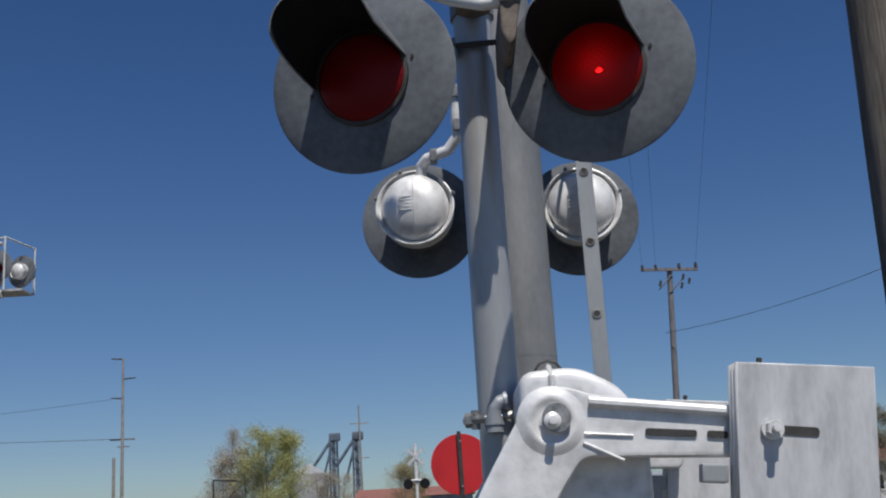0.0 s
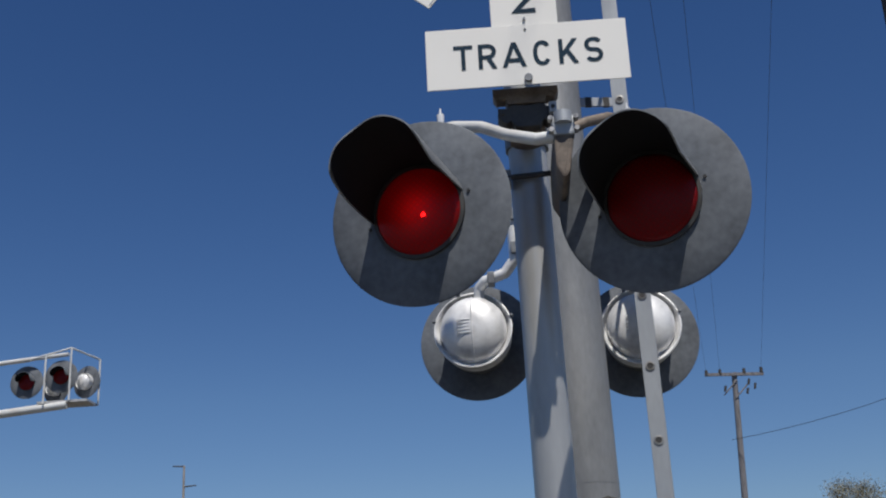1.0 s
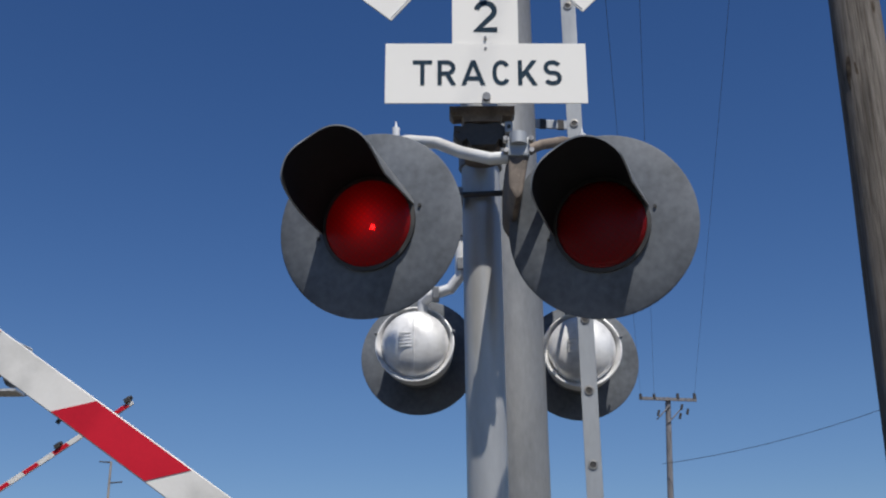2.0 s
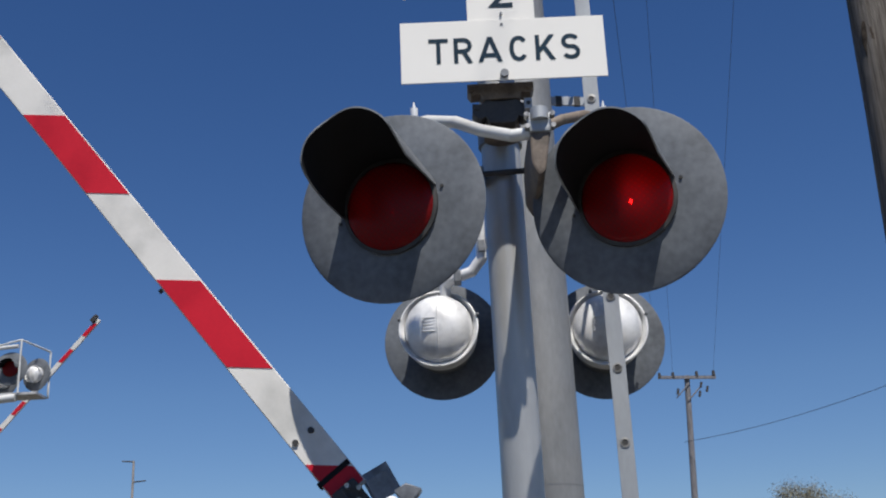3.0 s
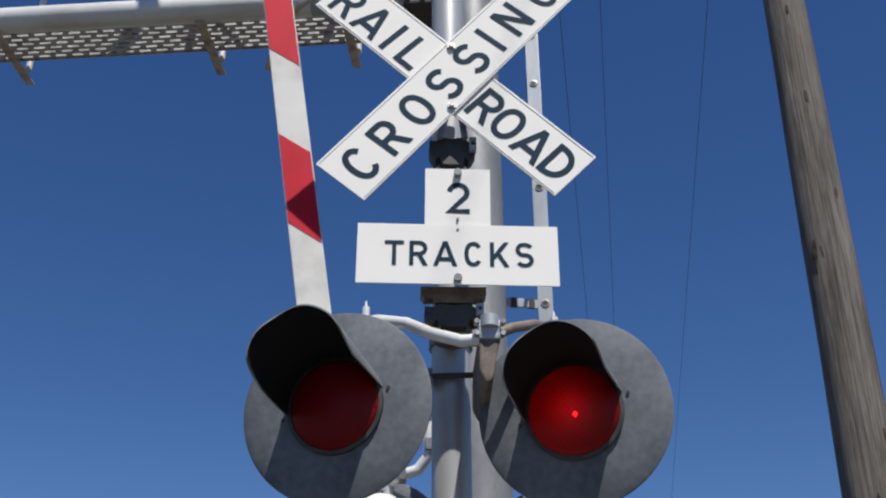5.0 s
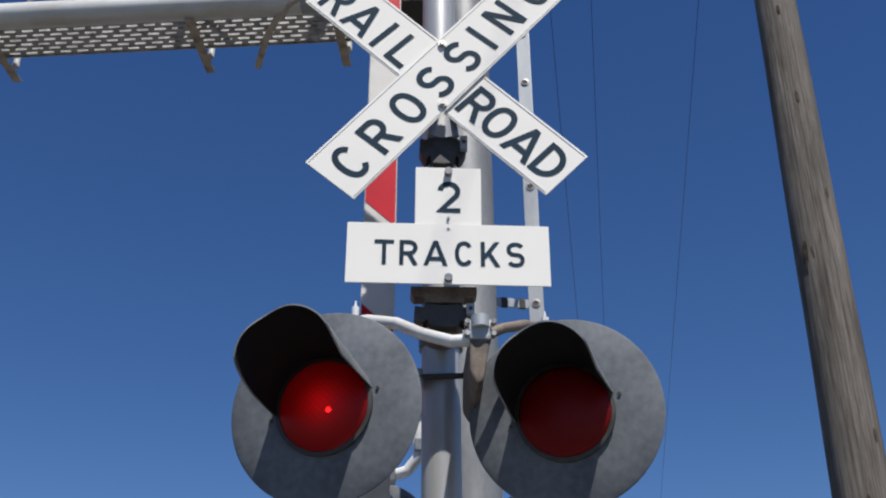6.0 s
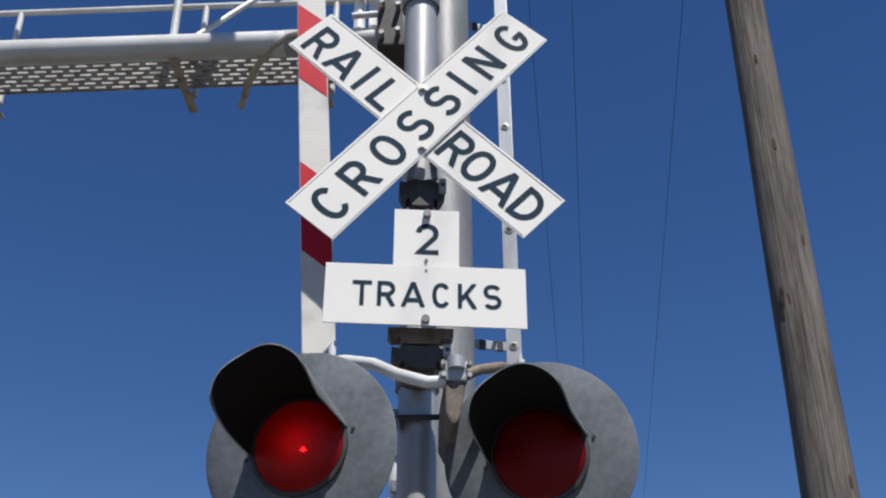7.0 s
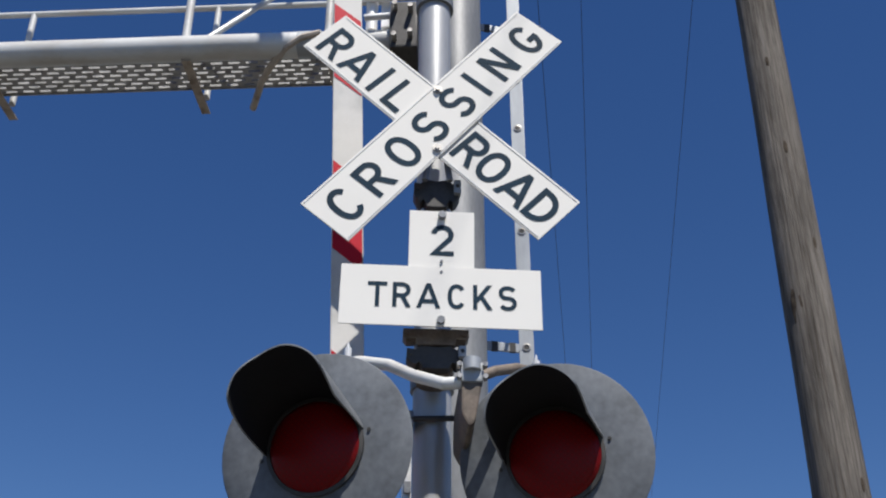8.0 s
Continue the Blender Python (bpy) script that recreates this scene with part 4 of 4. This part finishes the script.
# ---- far things ----
wire("overhead_wire", [(9.6, 44.9, 8.5), (24, 30, 12.4)], 0.012, "thin dark overhead wire to the utility pole", 1.0)
for xa, xb, zb in ((8.85, -5.2, 10.9), (9.45, -4.6, 13.2), (11.25, -3.2, 13.3)):
    wire("overhead_wire", [(xa, 44.85, 11.55), (xb, -29, zb)], 0.0045, "thin dark overhead line strung from the utility pole")
wire("overhead_wire", [(-60, 89.9, 10.3), (-27.9, 89.9, 8.95)], 0.02, "thin dark overhead wire to the steel pole", 0.2)
wire("overhead_wire", [(-60, 89.9, 10.6), (-28.9, 89.9, 12.3)], 0.014, "thin dark overhead wire to the steel pole", 0.2)


def cross_pole():
    t = thing("utility_pole", pose(9.9, 45, 0), "wooden utility pole with crossarm and insulators", "utility pole")
    bm = bmesh.new()
    rod(bm, (-0.4, 0, 0), (0.19, 0, 11.45), 0.165, 0.12, seg=14)
    part("pole", bm, M_FARWOOD, t)
    bm = bmesh.new()
    box(bm, (0.15, -0.15, 11.35), (2.55, 0.11, 0.13), Matrix.Rotation(radians(2.5), 4, "Y"))
    part("crossarm", bm, M_FARWOOD, t)
    for x in (-1.05, -0.45, 0.6, 1.35):
        bm = bmesh.new()
        rod(bm, (x, -0.15, 11.36), (x, -0.15, 11.6), 0.085, 0.06, seg=8)
        part("insulator", bm, M_DARK, t)
    bm = bmesh.new()
    rod(bm, (-0.4, -0.15, 10.45), (0.25, -0.15, 11.1), 0.03, seg=6)
    rod(bm, (0.75, -0.15, 10.95), (0.1, -0.15, 10.3), 0.03, seg=6)
    part("brace", bm, M_FARWOOD, t)
    for x, z in ((-0.35, 10.6), (0.7, 10.85), (0.95, 10.65), (0.6, 10.45)):
        bm = bmesh.new()
        rod(bm, (x, -0.2, z), (x + 0.06, -0.2, z + 0.25), 0.055, seg=8)
        part("cutout", bm, M_DARK, t)


cross_pole()


def steel_pole():
    t = thing("transmission_pole", pose(-27.9, 90, 0), "tall slim grey pole with short offset arms", "utility pole")
    bm = bmesh.new()
    rod(bm, (0, 0, 0), (0, 0, 15.8), 0.17, 0.09, seg=12)
    part("pole", bm, M_STEELPOLE, t)
    for x, z in ((-1.0, 15.72), (1.1, 14.0), (-1.0, 12.35)):
        bm = bmesh.new()
        rod(bm, (0, 0, z), (x, 0, z + 0.08), 0.07, 0.05, seg=8)
        part("arm", bm, M_DARK, t)
    bm = bmesh.new()
    box(bm, (0, 0, 8.9), (2.1, 0.12, 0.12))
    box(bm, (0.1, 0, 8.3), (1.0, 0.1, 0.1))
    part("crossarm", bm, M_FARWOOD, t)
    t = thing("short_pole", pose(-28.6, 90, 0), "short grey wooden pole beside the tall pole", "utility pole")
    bm = bmesh.new()
    rod(bm, (0, 0, 0), (0, 0, 7.4), 0.15, 0.12, seg=10)
    part("pole", bm, M_STEELPOLE, t)
    t = thing("utility_pole", pose(-40.5, 90, 0), "distant wooden utility pole with a short crossarm", "utility pole")
    bm = bmesh.new()
    rod(bm, (0, 0, 0), (0, 0, 10.6), 0.16, 0.11, seg=10)
    part("pole", bm, M_FARWOOD, t)
    for z in (10.1, 9.4):
        bm = bmesh.new()
        box(bm, (0, -0.1, z), (1.9, 0.1, 0.11))
        part("crossarm", bm, M_FARWOOD, t)


steel_pole()


def red_target():
    t = thing("red_disc_sign", pose(-0.12, 8, 0), "round red metal disc sign on a dark post", "disc sign")
    bm = bmesh.new()
    lathe(bm, [(0, 0.004), (0.305, 0.004), (0.308, 0), (0.305, -0.004), (0, -0.004)], 48, Matrix.Translation((0.03, 0, 1.77)))
    part("disc", bm, M_REDSIGN, t)
    bm = bmesh.new()
    box(bm, (0.035, -0.03, 1.05), (0.04, 0.03, 2.1), Matrix.Rotation(radians(-0.6), 4, "Y"))
    p = part("post", bm, M_DARK, t, "dark rusty flat post")
    for z in (2.0, 1.55):
        bm = bmesh.new()
        rod(bm, (0.035, -0.055, z), (0.035, -0.04, z), 0.012, seg=8)
        part("bolt", bm, M_BOLT, p)


red_target()


def far_signal():
    t = thing("far_crossing_signal", pose(-1.78, 45, 0), "distant crossing signal with white crossbuck and twin lights", "crossing signal")
    bm = bmesh.new()
    rod(bm, (0, 0, 0), (0, 0, 4.3), 0.07, seg=10)
    part("mast", bm, M_SILVER, t)
    for a in (45, -45):
        bm = bmesh.new()
        box(bm, (0, -0.1 - 0.01 * (a > 0), 3.75), (0.95, 0.012, 0.12), Matrix.Rotation(radians(a), 4, "Y"))
        part("blade", bm, M_PLATE, t)
    bm = bmesh.new()
    rod(bm, (-0.5, -0.1, 2.75), (0.5, -0.1, 2.75), 0.04, seg=8)
    part("crossarm", bm, M_SILVER, t)
    for x in (-0.36, 0.36):
        bm = bmesh.new()
        lathe(bm, [(0, 0.02), (0.22, 0.02), (0.22, 0), (0.15, -0.15), (0, -0.2)], 20, Matrix.Translation((x, -0.12, 2.6)))
        part("light", bm, M_HOOD, t)


far_signal()


def far_cantilever():
    t = thing("far_cantilever", pose(-9.85, 19.3, 6.36), "far cantilever arm with white railing over the road", "cantilever arm")
    bm = bmesh.new()
    rod(bm, (0.35, 0, -0.02), (-9.0, 0.3, -0.7), 0.09, seg=16)
    part("main_pipe", bm, M_WPAINT, t)
    bm = bmesh.new()
    rod(bm, (0.2, 0.3, 1.17), (-9.0, 0.3, 0.55), 0.045, seg=12)
    rod(bm, (-0.48, -0.1, 1.0), (-9.0, 0.0, 0.4), 0.05, seg=12)
    part("top_rail", bm, M_WPAINT, t)
    bm = bmesh.new()
    box(bm, (0.25, 0.25, 0.05), (1.1, 0.6, 0.05))
    part("platform", bm, M_GRATE, t)
    for p, q in (((-0.14, -0.1, 0), (-0.14, -0.1, 1.06)), ((0.42, -0.1, 0.05), (0.42, -0.1, 1.2)), ((0.8, 0.6, 0.05), (0.8, 0.6, 1.08)), ((0.42, -0.1, 1.2), (0.8, 0.6, 1.08)), ((0.42, -0.1, 1.2), (-0.48, -0.1, 1.0))):
        bm = bmesh.new()
        rod(bm, p, q, 0.022, seg=8)
        part("rail_post", bm, M_WPAINT, t)
    bm = bmesh.new()
    rod(bm, (-9.0, 0.3, -6.36), (-9.0, 0.3, 1.5), 0.16, seg=20)
    part("mast", bm, M_SILVER, t)


far_cantilever()
flashing_light("flashing_light", pose(-10.42, 19.3, 6.88, 0, 0, 2), "distant grey crossing light on the far cantilever arm", r=0.36, lens_r=0.17, hood_l=0.26, group="far cantilever lights")
flashing_light("flashing_light", pose(-9.66, 19.3, 6.96, 0, 0, 2), "distant grey crossing light on the far cantilever arm", r=0.36, lens_r=0.17, hood_l=0.26, group="far cantilever lights")
flashing_light("flashing_light", pose(-10.0, 19.9, 6.85, 0, 0, 160), "distant crossing light turned away, silver domed housing", r=0.36, lens_r=0.17, hood_l=0.26, group="far cantilever lights")
flashing_light("flashing_light", pose(-9.25, 19.7, 6.9, 0, 0, 160), "distant crossing light turned away, silver domed housing", r=0.36, lens_r=0.17, hood_l=0.26, group="far cantilever lights")

FG = (-15.93, 23.43, 1.52, 10.36, -13.9)


def far_gate():
    t = thing("crossing_gate", pose(FG[0], FG[1], FG[2], 0, 0, FG[4]), "distant red and white striped crossing gate arm with lamps", "crossing gate")
    r = FG[3]
    bm = bmesh.new()
    slab(bm, [(-0.2, -0.25), (r, -0.225), (r, -0.115), (-0.2, -0.09)], -0.02, 0.02)
    arm = part("arm", bm, M_ARMWHITE, t, "white gate arm")
    k = r - 0.1
    while k > 0.8:
        bm = bmesh.new()
        slab(bm, [(k, -0.22), (k - 0.4, -0.222), (k - 0.45, -0.118), (k - 0.05, -0.12)], -0.025, -0.021)
        part("red_stripe", bm, M_RED, arm, smooth=False)
        k -= 0.82
    for x in (r - 0.08, r - 2.0, r - 4.0):
        bm = bmesh.new()
        box(bm, (x, -0.02, -0.07), (0.16, 0.1, 0.12), bevel=0.02)
        rod(bm, (x + 0.08, -0.02, -0.06), (x + 0.12, -0.02, -0.06), 0.05, seg=10)
        part("arm_lamp", bm, M_DARK, arm, "dark red arm lamp")
    bm = bmesh.new()
    box(bm, (-0.5, 0, 0), (1.6, 0.2, 0.16))
    part("counterweight", bm, M_SILVER, t)
    return t


FAR_GATE = far_gate()


def far_gate_base():
    t = thing("gate_mechanism", pose(FG[0], FG[1] + 0.4, 0), "distant silver gate machine on its mast", "gate machine")
    bm = bmesh.new()
    box(bm, (0, 0, 1.2), (0.4, 0.4, 1.0), bevel=0.05)
    rod(bm, (0, 0, 0), (0, 0, 4), 0.07, seg=12)
    rod(bm, (0, 0, FG[2]), (0, -0.45, FG[2]), 0.05, seg=12)
    part("housing", bm, M_SILVER, t)


far_gate_base()


# ---- trees ----
def tree(name, m, h, w, leaf, label, seed, n=2600, narrow=1.0, low=0.1, leaf_s=0.042):
    rng = random.Random(seed)
    t = thing(name, m, label, "tree", "trees in the distance")
    bm, tips = bmesh.new(), []
    up = Vector((0, 0, 1))
    for stem in range(4):
        base = Vector((rng.uniform(-0.3, 0.3) * w, rng.uniform(-0.3, 0.3) * w, 0))
        tall = h * rng.uniform(0.72, 1.0)
        lean = Vector((rng.uniform(-0.12, 0.12), rng.uniform(-0.12, 0.12), 0)) * narrow
        rod(bm, base, base + (up + lean) * tall * 0.95, h * 0.012, h * 0.002, seg=6, caps=False)
        for k in range(26):
            f = rng.uniform(low, 0.95)
            p = base + (up + lean) * tall * f
            an = rng.uniform(0, 6.28)
            ln = w * 0.42 * math.sin(math.pi * min(1.0, 0.28 + 0.7 * f)) ** 0.8 * rng.uniform(0.5, 1.1)
            d = Vector((math.cos(an), math.sin(an), rng.uniform(0.5, 1.1))).normalized()
            q = p + d * ln
            rod(bm, p, q, h * 0.0035, h * 0.001, seg=4, caps=False)
            tips += [p.lerp(q, g) for g in (0.3, 0.5, 0.7, 0.85, 1.0)]
            for s in range(3):
                e = (d + Vector((rng.uniform(-1, 1), rng.uniform(-1, 1), rng.uniform(-0.2, 1))) * 0.8).normalized()
                o = p.lerp(q, rng.uniform(0.4, 0.9))
                r2 = o + e * ln * 0.4
                rod(bm, o, r2, h * 0.0015, h * 0.0006, seg=4, caps=False)
                tips += [o.lerp(r2, 0.5), r2]
    part("trunk", bm, M_BARK, t)
    verts, faces = [], []
    for k in range(n):
        p = rng.choice(tips).copy()
        p += Vector((rng.gauss(0, 0.055 * w), rng.gauss(0, 0.055 * w), rng.gauss(0, 0.03 * h)))
        u = Vector((rng.gauss(0, 1), rng.gauss(0, 1), rng.gauss(0, 1))).normalized()
        v = u.cross(Vector((rng.gauss(0, 1), rng.gauss(0, 1), rng.gauss(0, 1)))).normalized()
        s = leaf_s * rng.uniform(0.5, 1.4)
        i = len(verts)
        verts += [p - u * s, p + v * s * 0.5, p + u * s, p - v * s * 0.5]
        faces.append((i, i + 1, i + 2, i + 3))
    me = bpy.data.meshes.new("crown")
    me.from_pydata([tuple(v) for v in verts], [], faces)
    me.materials.append(leaf)
    c = new("crown", me)
    c.parent = t


tree("tree", pose(-15.9, 80, 0), 8.4, 5.0, M_LEAF_B, "slender leafing tree with greyish-brown buds", 3, 36000, 0.7)
tree("tree", pose(-13.2, 79, 0), 9.4, 5.4, M_LEAF_G, "leafing tree with fresh yellow-green leaves", 7, 60000, 0.7, leaf_s=0.042)
tree("tree", pose(-3.3, 90, 0), 6.7, 4.4, M_LEAF_O, "bare budding tree with ochre twigs", 11, 21420)
tree("tree", pose(-12.6, 110, 0), 6.6, 5.0, M_LEAF_B, "bare grey-brown tree before the grain elevator", 13, 18360)
tree("tree", pose(18.6, 60, 0), 8.2, 6.4, M_LEAF_K, "bare budding tree with a rounded crown", 17, 60000, leaf_s=0.042)
tree("tree", pose(25.6, 60, 0), 5.9, 5.0, M_LEAF_K, "budding tree with grey-green crown", 19, 30600)
tree("tree", pose(32.0, 75, 0), 6.0, 6.0, M_LEAF_K, "budding tree with grey-green crown", 23, 25500)


def conifer(m, h, w):
    rng = random.Random(5)
    t = thing("evergreen_tree", m, "small dark narrow evergreen tree", "tree", "trees in the distance")
    bm = bmesh.new()
    rod(bm, (0, 0, 0), (0, 0, h), 0.12, 0.02, seg=8)
    part("trunk", bm, M_BARK, t)
    verts, faces = [], []
    for k in range(5000):
        f = rng.random() ** 0.7
        z = h * (1 - f * 0.85)
        r = w / 2 * f * (0.6 + 0.4 * math.sin(z * 9)) * rng.random() ** 0.4
        an = rng.uniform(0, 6.28)
        p = Vector((r * math.cos(an), r * math.sin(an), z))
        u = Vector((rng.gauss(0, 1), rng.gauss(0, 1), rng.gauss(0, 0.5))).normalized() * 0.09
        v = Vector((rng.gauss(0, 1), rng.gauss(0, 1), rng.gauss(0, 1))).normalized() * 0.04
        i = len(verts)
        verts += [tuple(p - u), tuple(p + v), tuple(p + u), tuple(p - v)]
        faces.append((i, i + 1, i + 2, i + 3))
    me = bpy.data.meshes.new("crown")
    me.from_pydata(verts, [], faces)
    me.materials.append(M_LEAF_D)
    new("crown", me).parent = t


conifer(pose(14.4, 60, 0), 6.7, 1.5)


def elevator():
    t = thing("grain_elevator", pose(-15.5, 150, 0), "distant grain elevator with steel legs and silo", "grain elevator")
    bm = bmesh.new()
    rod(bm, (-4.6, 0, 0), (-4.6, 0, 7.6), 2.6, seg=32)
    rod(bm, (-4.6, 0, 7.6), (-4.6, 0, 8.9), 2.6, 0.4, seg=32)
    part("silo", bm, M_SILO, t, "pale corrugated steel silo")
    for x in (-1.0, 2.2):
        bm = bmesh.new()
        for dx, dy in ((-0.6, -0.6), (0.6, -0.6), (-0.6, 0.6), (0.6, 0.6)):
            rod(bm, (x + dx, dy, 0), (x + dx * 0.8, dy, 12.0), 0.09, seg=6)
        for k in range(8):
            z = 1.5 * k
            rod(bm, (x - 0.6, -0.6, z), (x + 0.6, -0.6, z + 1.5), 0.06, seg=5)
            rod(bm, (x + 0.6, -0.6, z), (x - 0.6, -0.6, z + 1.5), 0.06, seg=5)
        part("tower_frame", bm, M_ELEV, t)
        bm = bmesh.new()
        box(bm, (x + 0.2, 0, 12.4), (1.5, 1.2, 1.1), bevel=0.2)
        box(bm, (x, 0, 6.2), (0.5, 0.5, 12))
        part("leg_head", bm, M_ELEV, t)
        bm = bmesh.new()
        rod(bm, (x - 0.3, 0, 12.0), (x - 2.9, 0, 8.4), 0.22, seg=8)
        rod(bm, (x - 0.1, -0.5, 11.6), (x - 1.4, -0.5, 7.0), 0.16, seg=8)
        part("spout", bm, M_ELEV, t)
    bm = bmesh.new()
    rod(bm, (2.75, -1, 0), (2.75, -1, 16.5), 0.16, 0.1, seg=8)
    box(bm, (2.75, -1, 14.0), (2.6, 0.1, 0.12))
    box(bm, (3.2, -1, 9.3), (1.6, 0.1, 0.12))
    part("service_pole", bm, M_STEELPOLE, t)


elevator()


def house(name, m, w, d, h, rh, wall, roof, label, wins):
    t = thing(name, m, label, "building")
    bm = bmesh.new()
    box(bm, (0, 0, h / 2), (w, d, h))
    wl = part("wall", bm, wall, t, smooth=False)
    bm = bmesh.new()
    vs = [bm.verts.new(p) for p in ((-w / 2 - 0.3, -d / 2 - 0.3, h), (w / 2 + 0.3, -d / 2 - 0.3, h), (w / 2 + 0.3, d / 2 + 0.3, h), (-w / 2 - 0.3, d / 2 + 0.3, h), (-w / 2, 0, h + rh), (w / 2, 0, h + rh))]
    for f in ((0, 1, 5, 4), (2, 3, 4, 5), (0, 4, 3), (1, 2, 5), (3, 2, 1, 0)):
        bm.faces.new([vs[i] for i in f])
    part("roof", bm, roof, t, smooth=False)
    for k in range(wins):
        x = -w / 2 + w * (k + 0.5) / wins
        bm = bmesh.new()
        box(bm, (x, -d / 2 - 0.02, h * 0.55), (w / wins * 0.4, 0.06, h * 0.35))
        wi = part("window", bm, M_WHITE, t, smooth=False)
        bm = bmesh.new()
        box(bm, (x, -d / 2 - 0.055, h * 0.55), (w / wins * 0.34, 0.02, h * 0.29))
        part("pane", bm, M_GLASS, wi, smooth=False)


house("house", pose(-6.2, 100, 0), 5.6, 8, 2.7, 1.1, M_BLDG, M_BRICKY, "distant low house with red-brown roof", 3)
house("shed", pose(7.4, 30, 0), 3.6, 4, 1.9, 0.25, M_BLDG, M_BLDG, "low grey metal-sided shed behind the gate", 3)
house("shed", pose(-1.0, 105, 0), 5, 8, 3.0, 0.9, M_BLDG, M_BRICKY, "distant low shed with brown roof", 2)
house("house", pose(29, 75, 0), 10, 8, 3.0, 1.6, M_WPAINT, M_BRICKY, "distant pale house with brown roof", 4)


def truck(m, paint, label):
    t = thing("pickup_truck", m, label, "pickup truck", "parked vehicles")
    bm = bmesh.new()
    slab(bm, round_path([(-2.5, 0.5), (-2.5, 1.0), (-0.6, 1.05), (-0.3, 1.75), (1.0, 1.75), (1.5, 1.15), (2.6, 1.0), (2.6, 0.5)], 0.12), -0.9, 0.9, 0.08)
    b = part("body", bm, paint, t)
    for x0, x1 in ((-0.2, 0.3), (0.4, 0.95)):
        for y in (-0.905, 0.905):
            bm = bmesh.new()
            slab(bm, [(x0, 1.2), (x1 + 0.2, 1.2), (x1, 1.65), (x0, 1.65)], y - 0.01, y + 0.01)
            part("side_window", bm, M_GLASS, b)
    for x in (-1.6, 1.7):
        for y in (-0.85, 0.85):
            bm = bmesh.new()
            rod(bm, (x, y - 0.12, 0.38), (x, y + 0.12, 0.38), 0.38, seg=24)
            w = part("wheel", bm, M_TYRE, t)
            bm = bmesh.new()
            rod(bm, (x, y - 0.13, 0.38), (x, y + 0.13, 0.38), 0.2, seg=16)
            part("rim", bm, M_GALV, w)


truck(pose(29.6, 72, 0, 0, 0, 84), M_CAR, "white parked pickup truck on the gravel lot")
truck(pose(21.2, 46, 0, 0, 0, 60), M_GREYCAST, "dark grey parked pickup truck on the gravel lot")


def sign_frame():
    t = thing("sign_frame", pose(-9.5, 40, 0), "dark thin steel frame standing by the road", "sign frame")
    bm = bmesh.new()
    pipe(bm, [(0, 0, 0), (0, 0, 3.05), (0.95, 0, 2.98)], 0.03, 6)
    part("pipe_frame", bm, M_DARK, t)


sign_frame()


# ---- what moves ----
GATE_ANGLES = [(0, 0.0), (0.2, 1.6), (0.5, 5.0), (0.6, 6.7), (1.0, 14.0), (1.2, 18.0), (1.5, 24.5), (2.0, 35.0), (2.3, 40.5), (2.5, 43.9), (3.0, 52.0), (3.5, 59.4), (4.0, 66.7), (4.5, 74.0), (4.7, 76.9),
               (5.2, 84.0), (5.5, 88.0), (5.8, 89.6), (6.0, 90.3), (6.25, 89.4), (6.5, 87.5), (6.75, 86.0), (7.0, 85.8), (7.25, 87.2), (7.5, 88.2), (7.75, 88.0), (8.0, 87.5)]
FAR_ANGLES = [(0, 0.0), (0.5, 4.1), (0.6, 5.6), (0.8, 9.1), (1.0, 12.8), (1.5, 21.6), (2.0, 29.9), (2.5, 37.6), (3.0, 44.2), (3.5, 50.2), (4.0, 55.2), (4.2, 57.2), (4.5, 60.8), (5.2, 69.5), (6.0, 78.5), (7.0, 86.0), (8.0, 87.0)]
# times at which each lamp comes on and goes out, by half turns of its disc
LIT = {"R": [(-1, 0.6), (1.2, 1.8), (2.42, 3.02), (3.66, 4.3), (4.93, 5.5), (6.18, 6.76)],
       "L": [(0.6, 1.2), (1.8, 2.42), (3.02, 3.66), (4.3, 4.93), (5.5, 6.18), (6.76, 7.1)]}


def motions():
    walk(GATE, [(t, pose(PX, 0, PZ, 0, a, 0)) for t, a in GATE_ANGLES])
    walk(FAR_GATE, [(t, pose(FG[0], FG[1], FG[2], 0, 0, FG[4]) @ pose(0, 0, 0, 0, -a, 0)) for t, a in FAR_ANGLES])
    for lamp, phase in FLASH_DISCS:
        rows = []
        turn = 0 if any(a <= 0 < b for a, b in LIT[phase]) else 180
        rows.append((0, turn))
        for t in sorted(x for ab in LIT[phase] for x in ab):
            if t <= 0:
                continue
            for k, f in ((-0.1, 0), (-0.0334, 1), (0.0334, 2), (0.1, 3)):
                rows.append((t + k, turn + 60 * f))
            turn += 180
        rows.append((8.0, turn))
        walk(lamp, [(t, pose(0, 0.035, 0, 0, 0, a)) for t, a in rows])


motions()
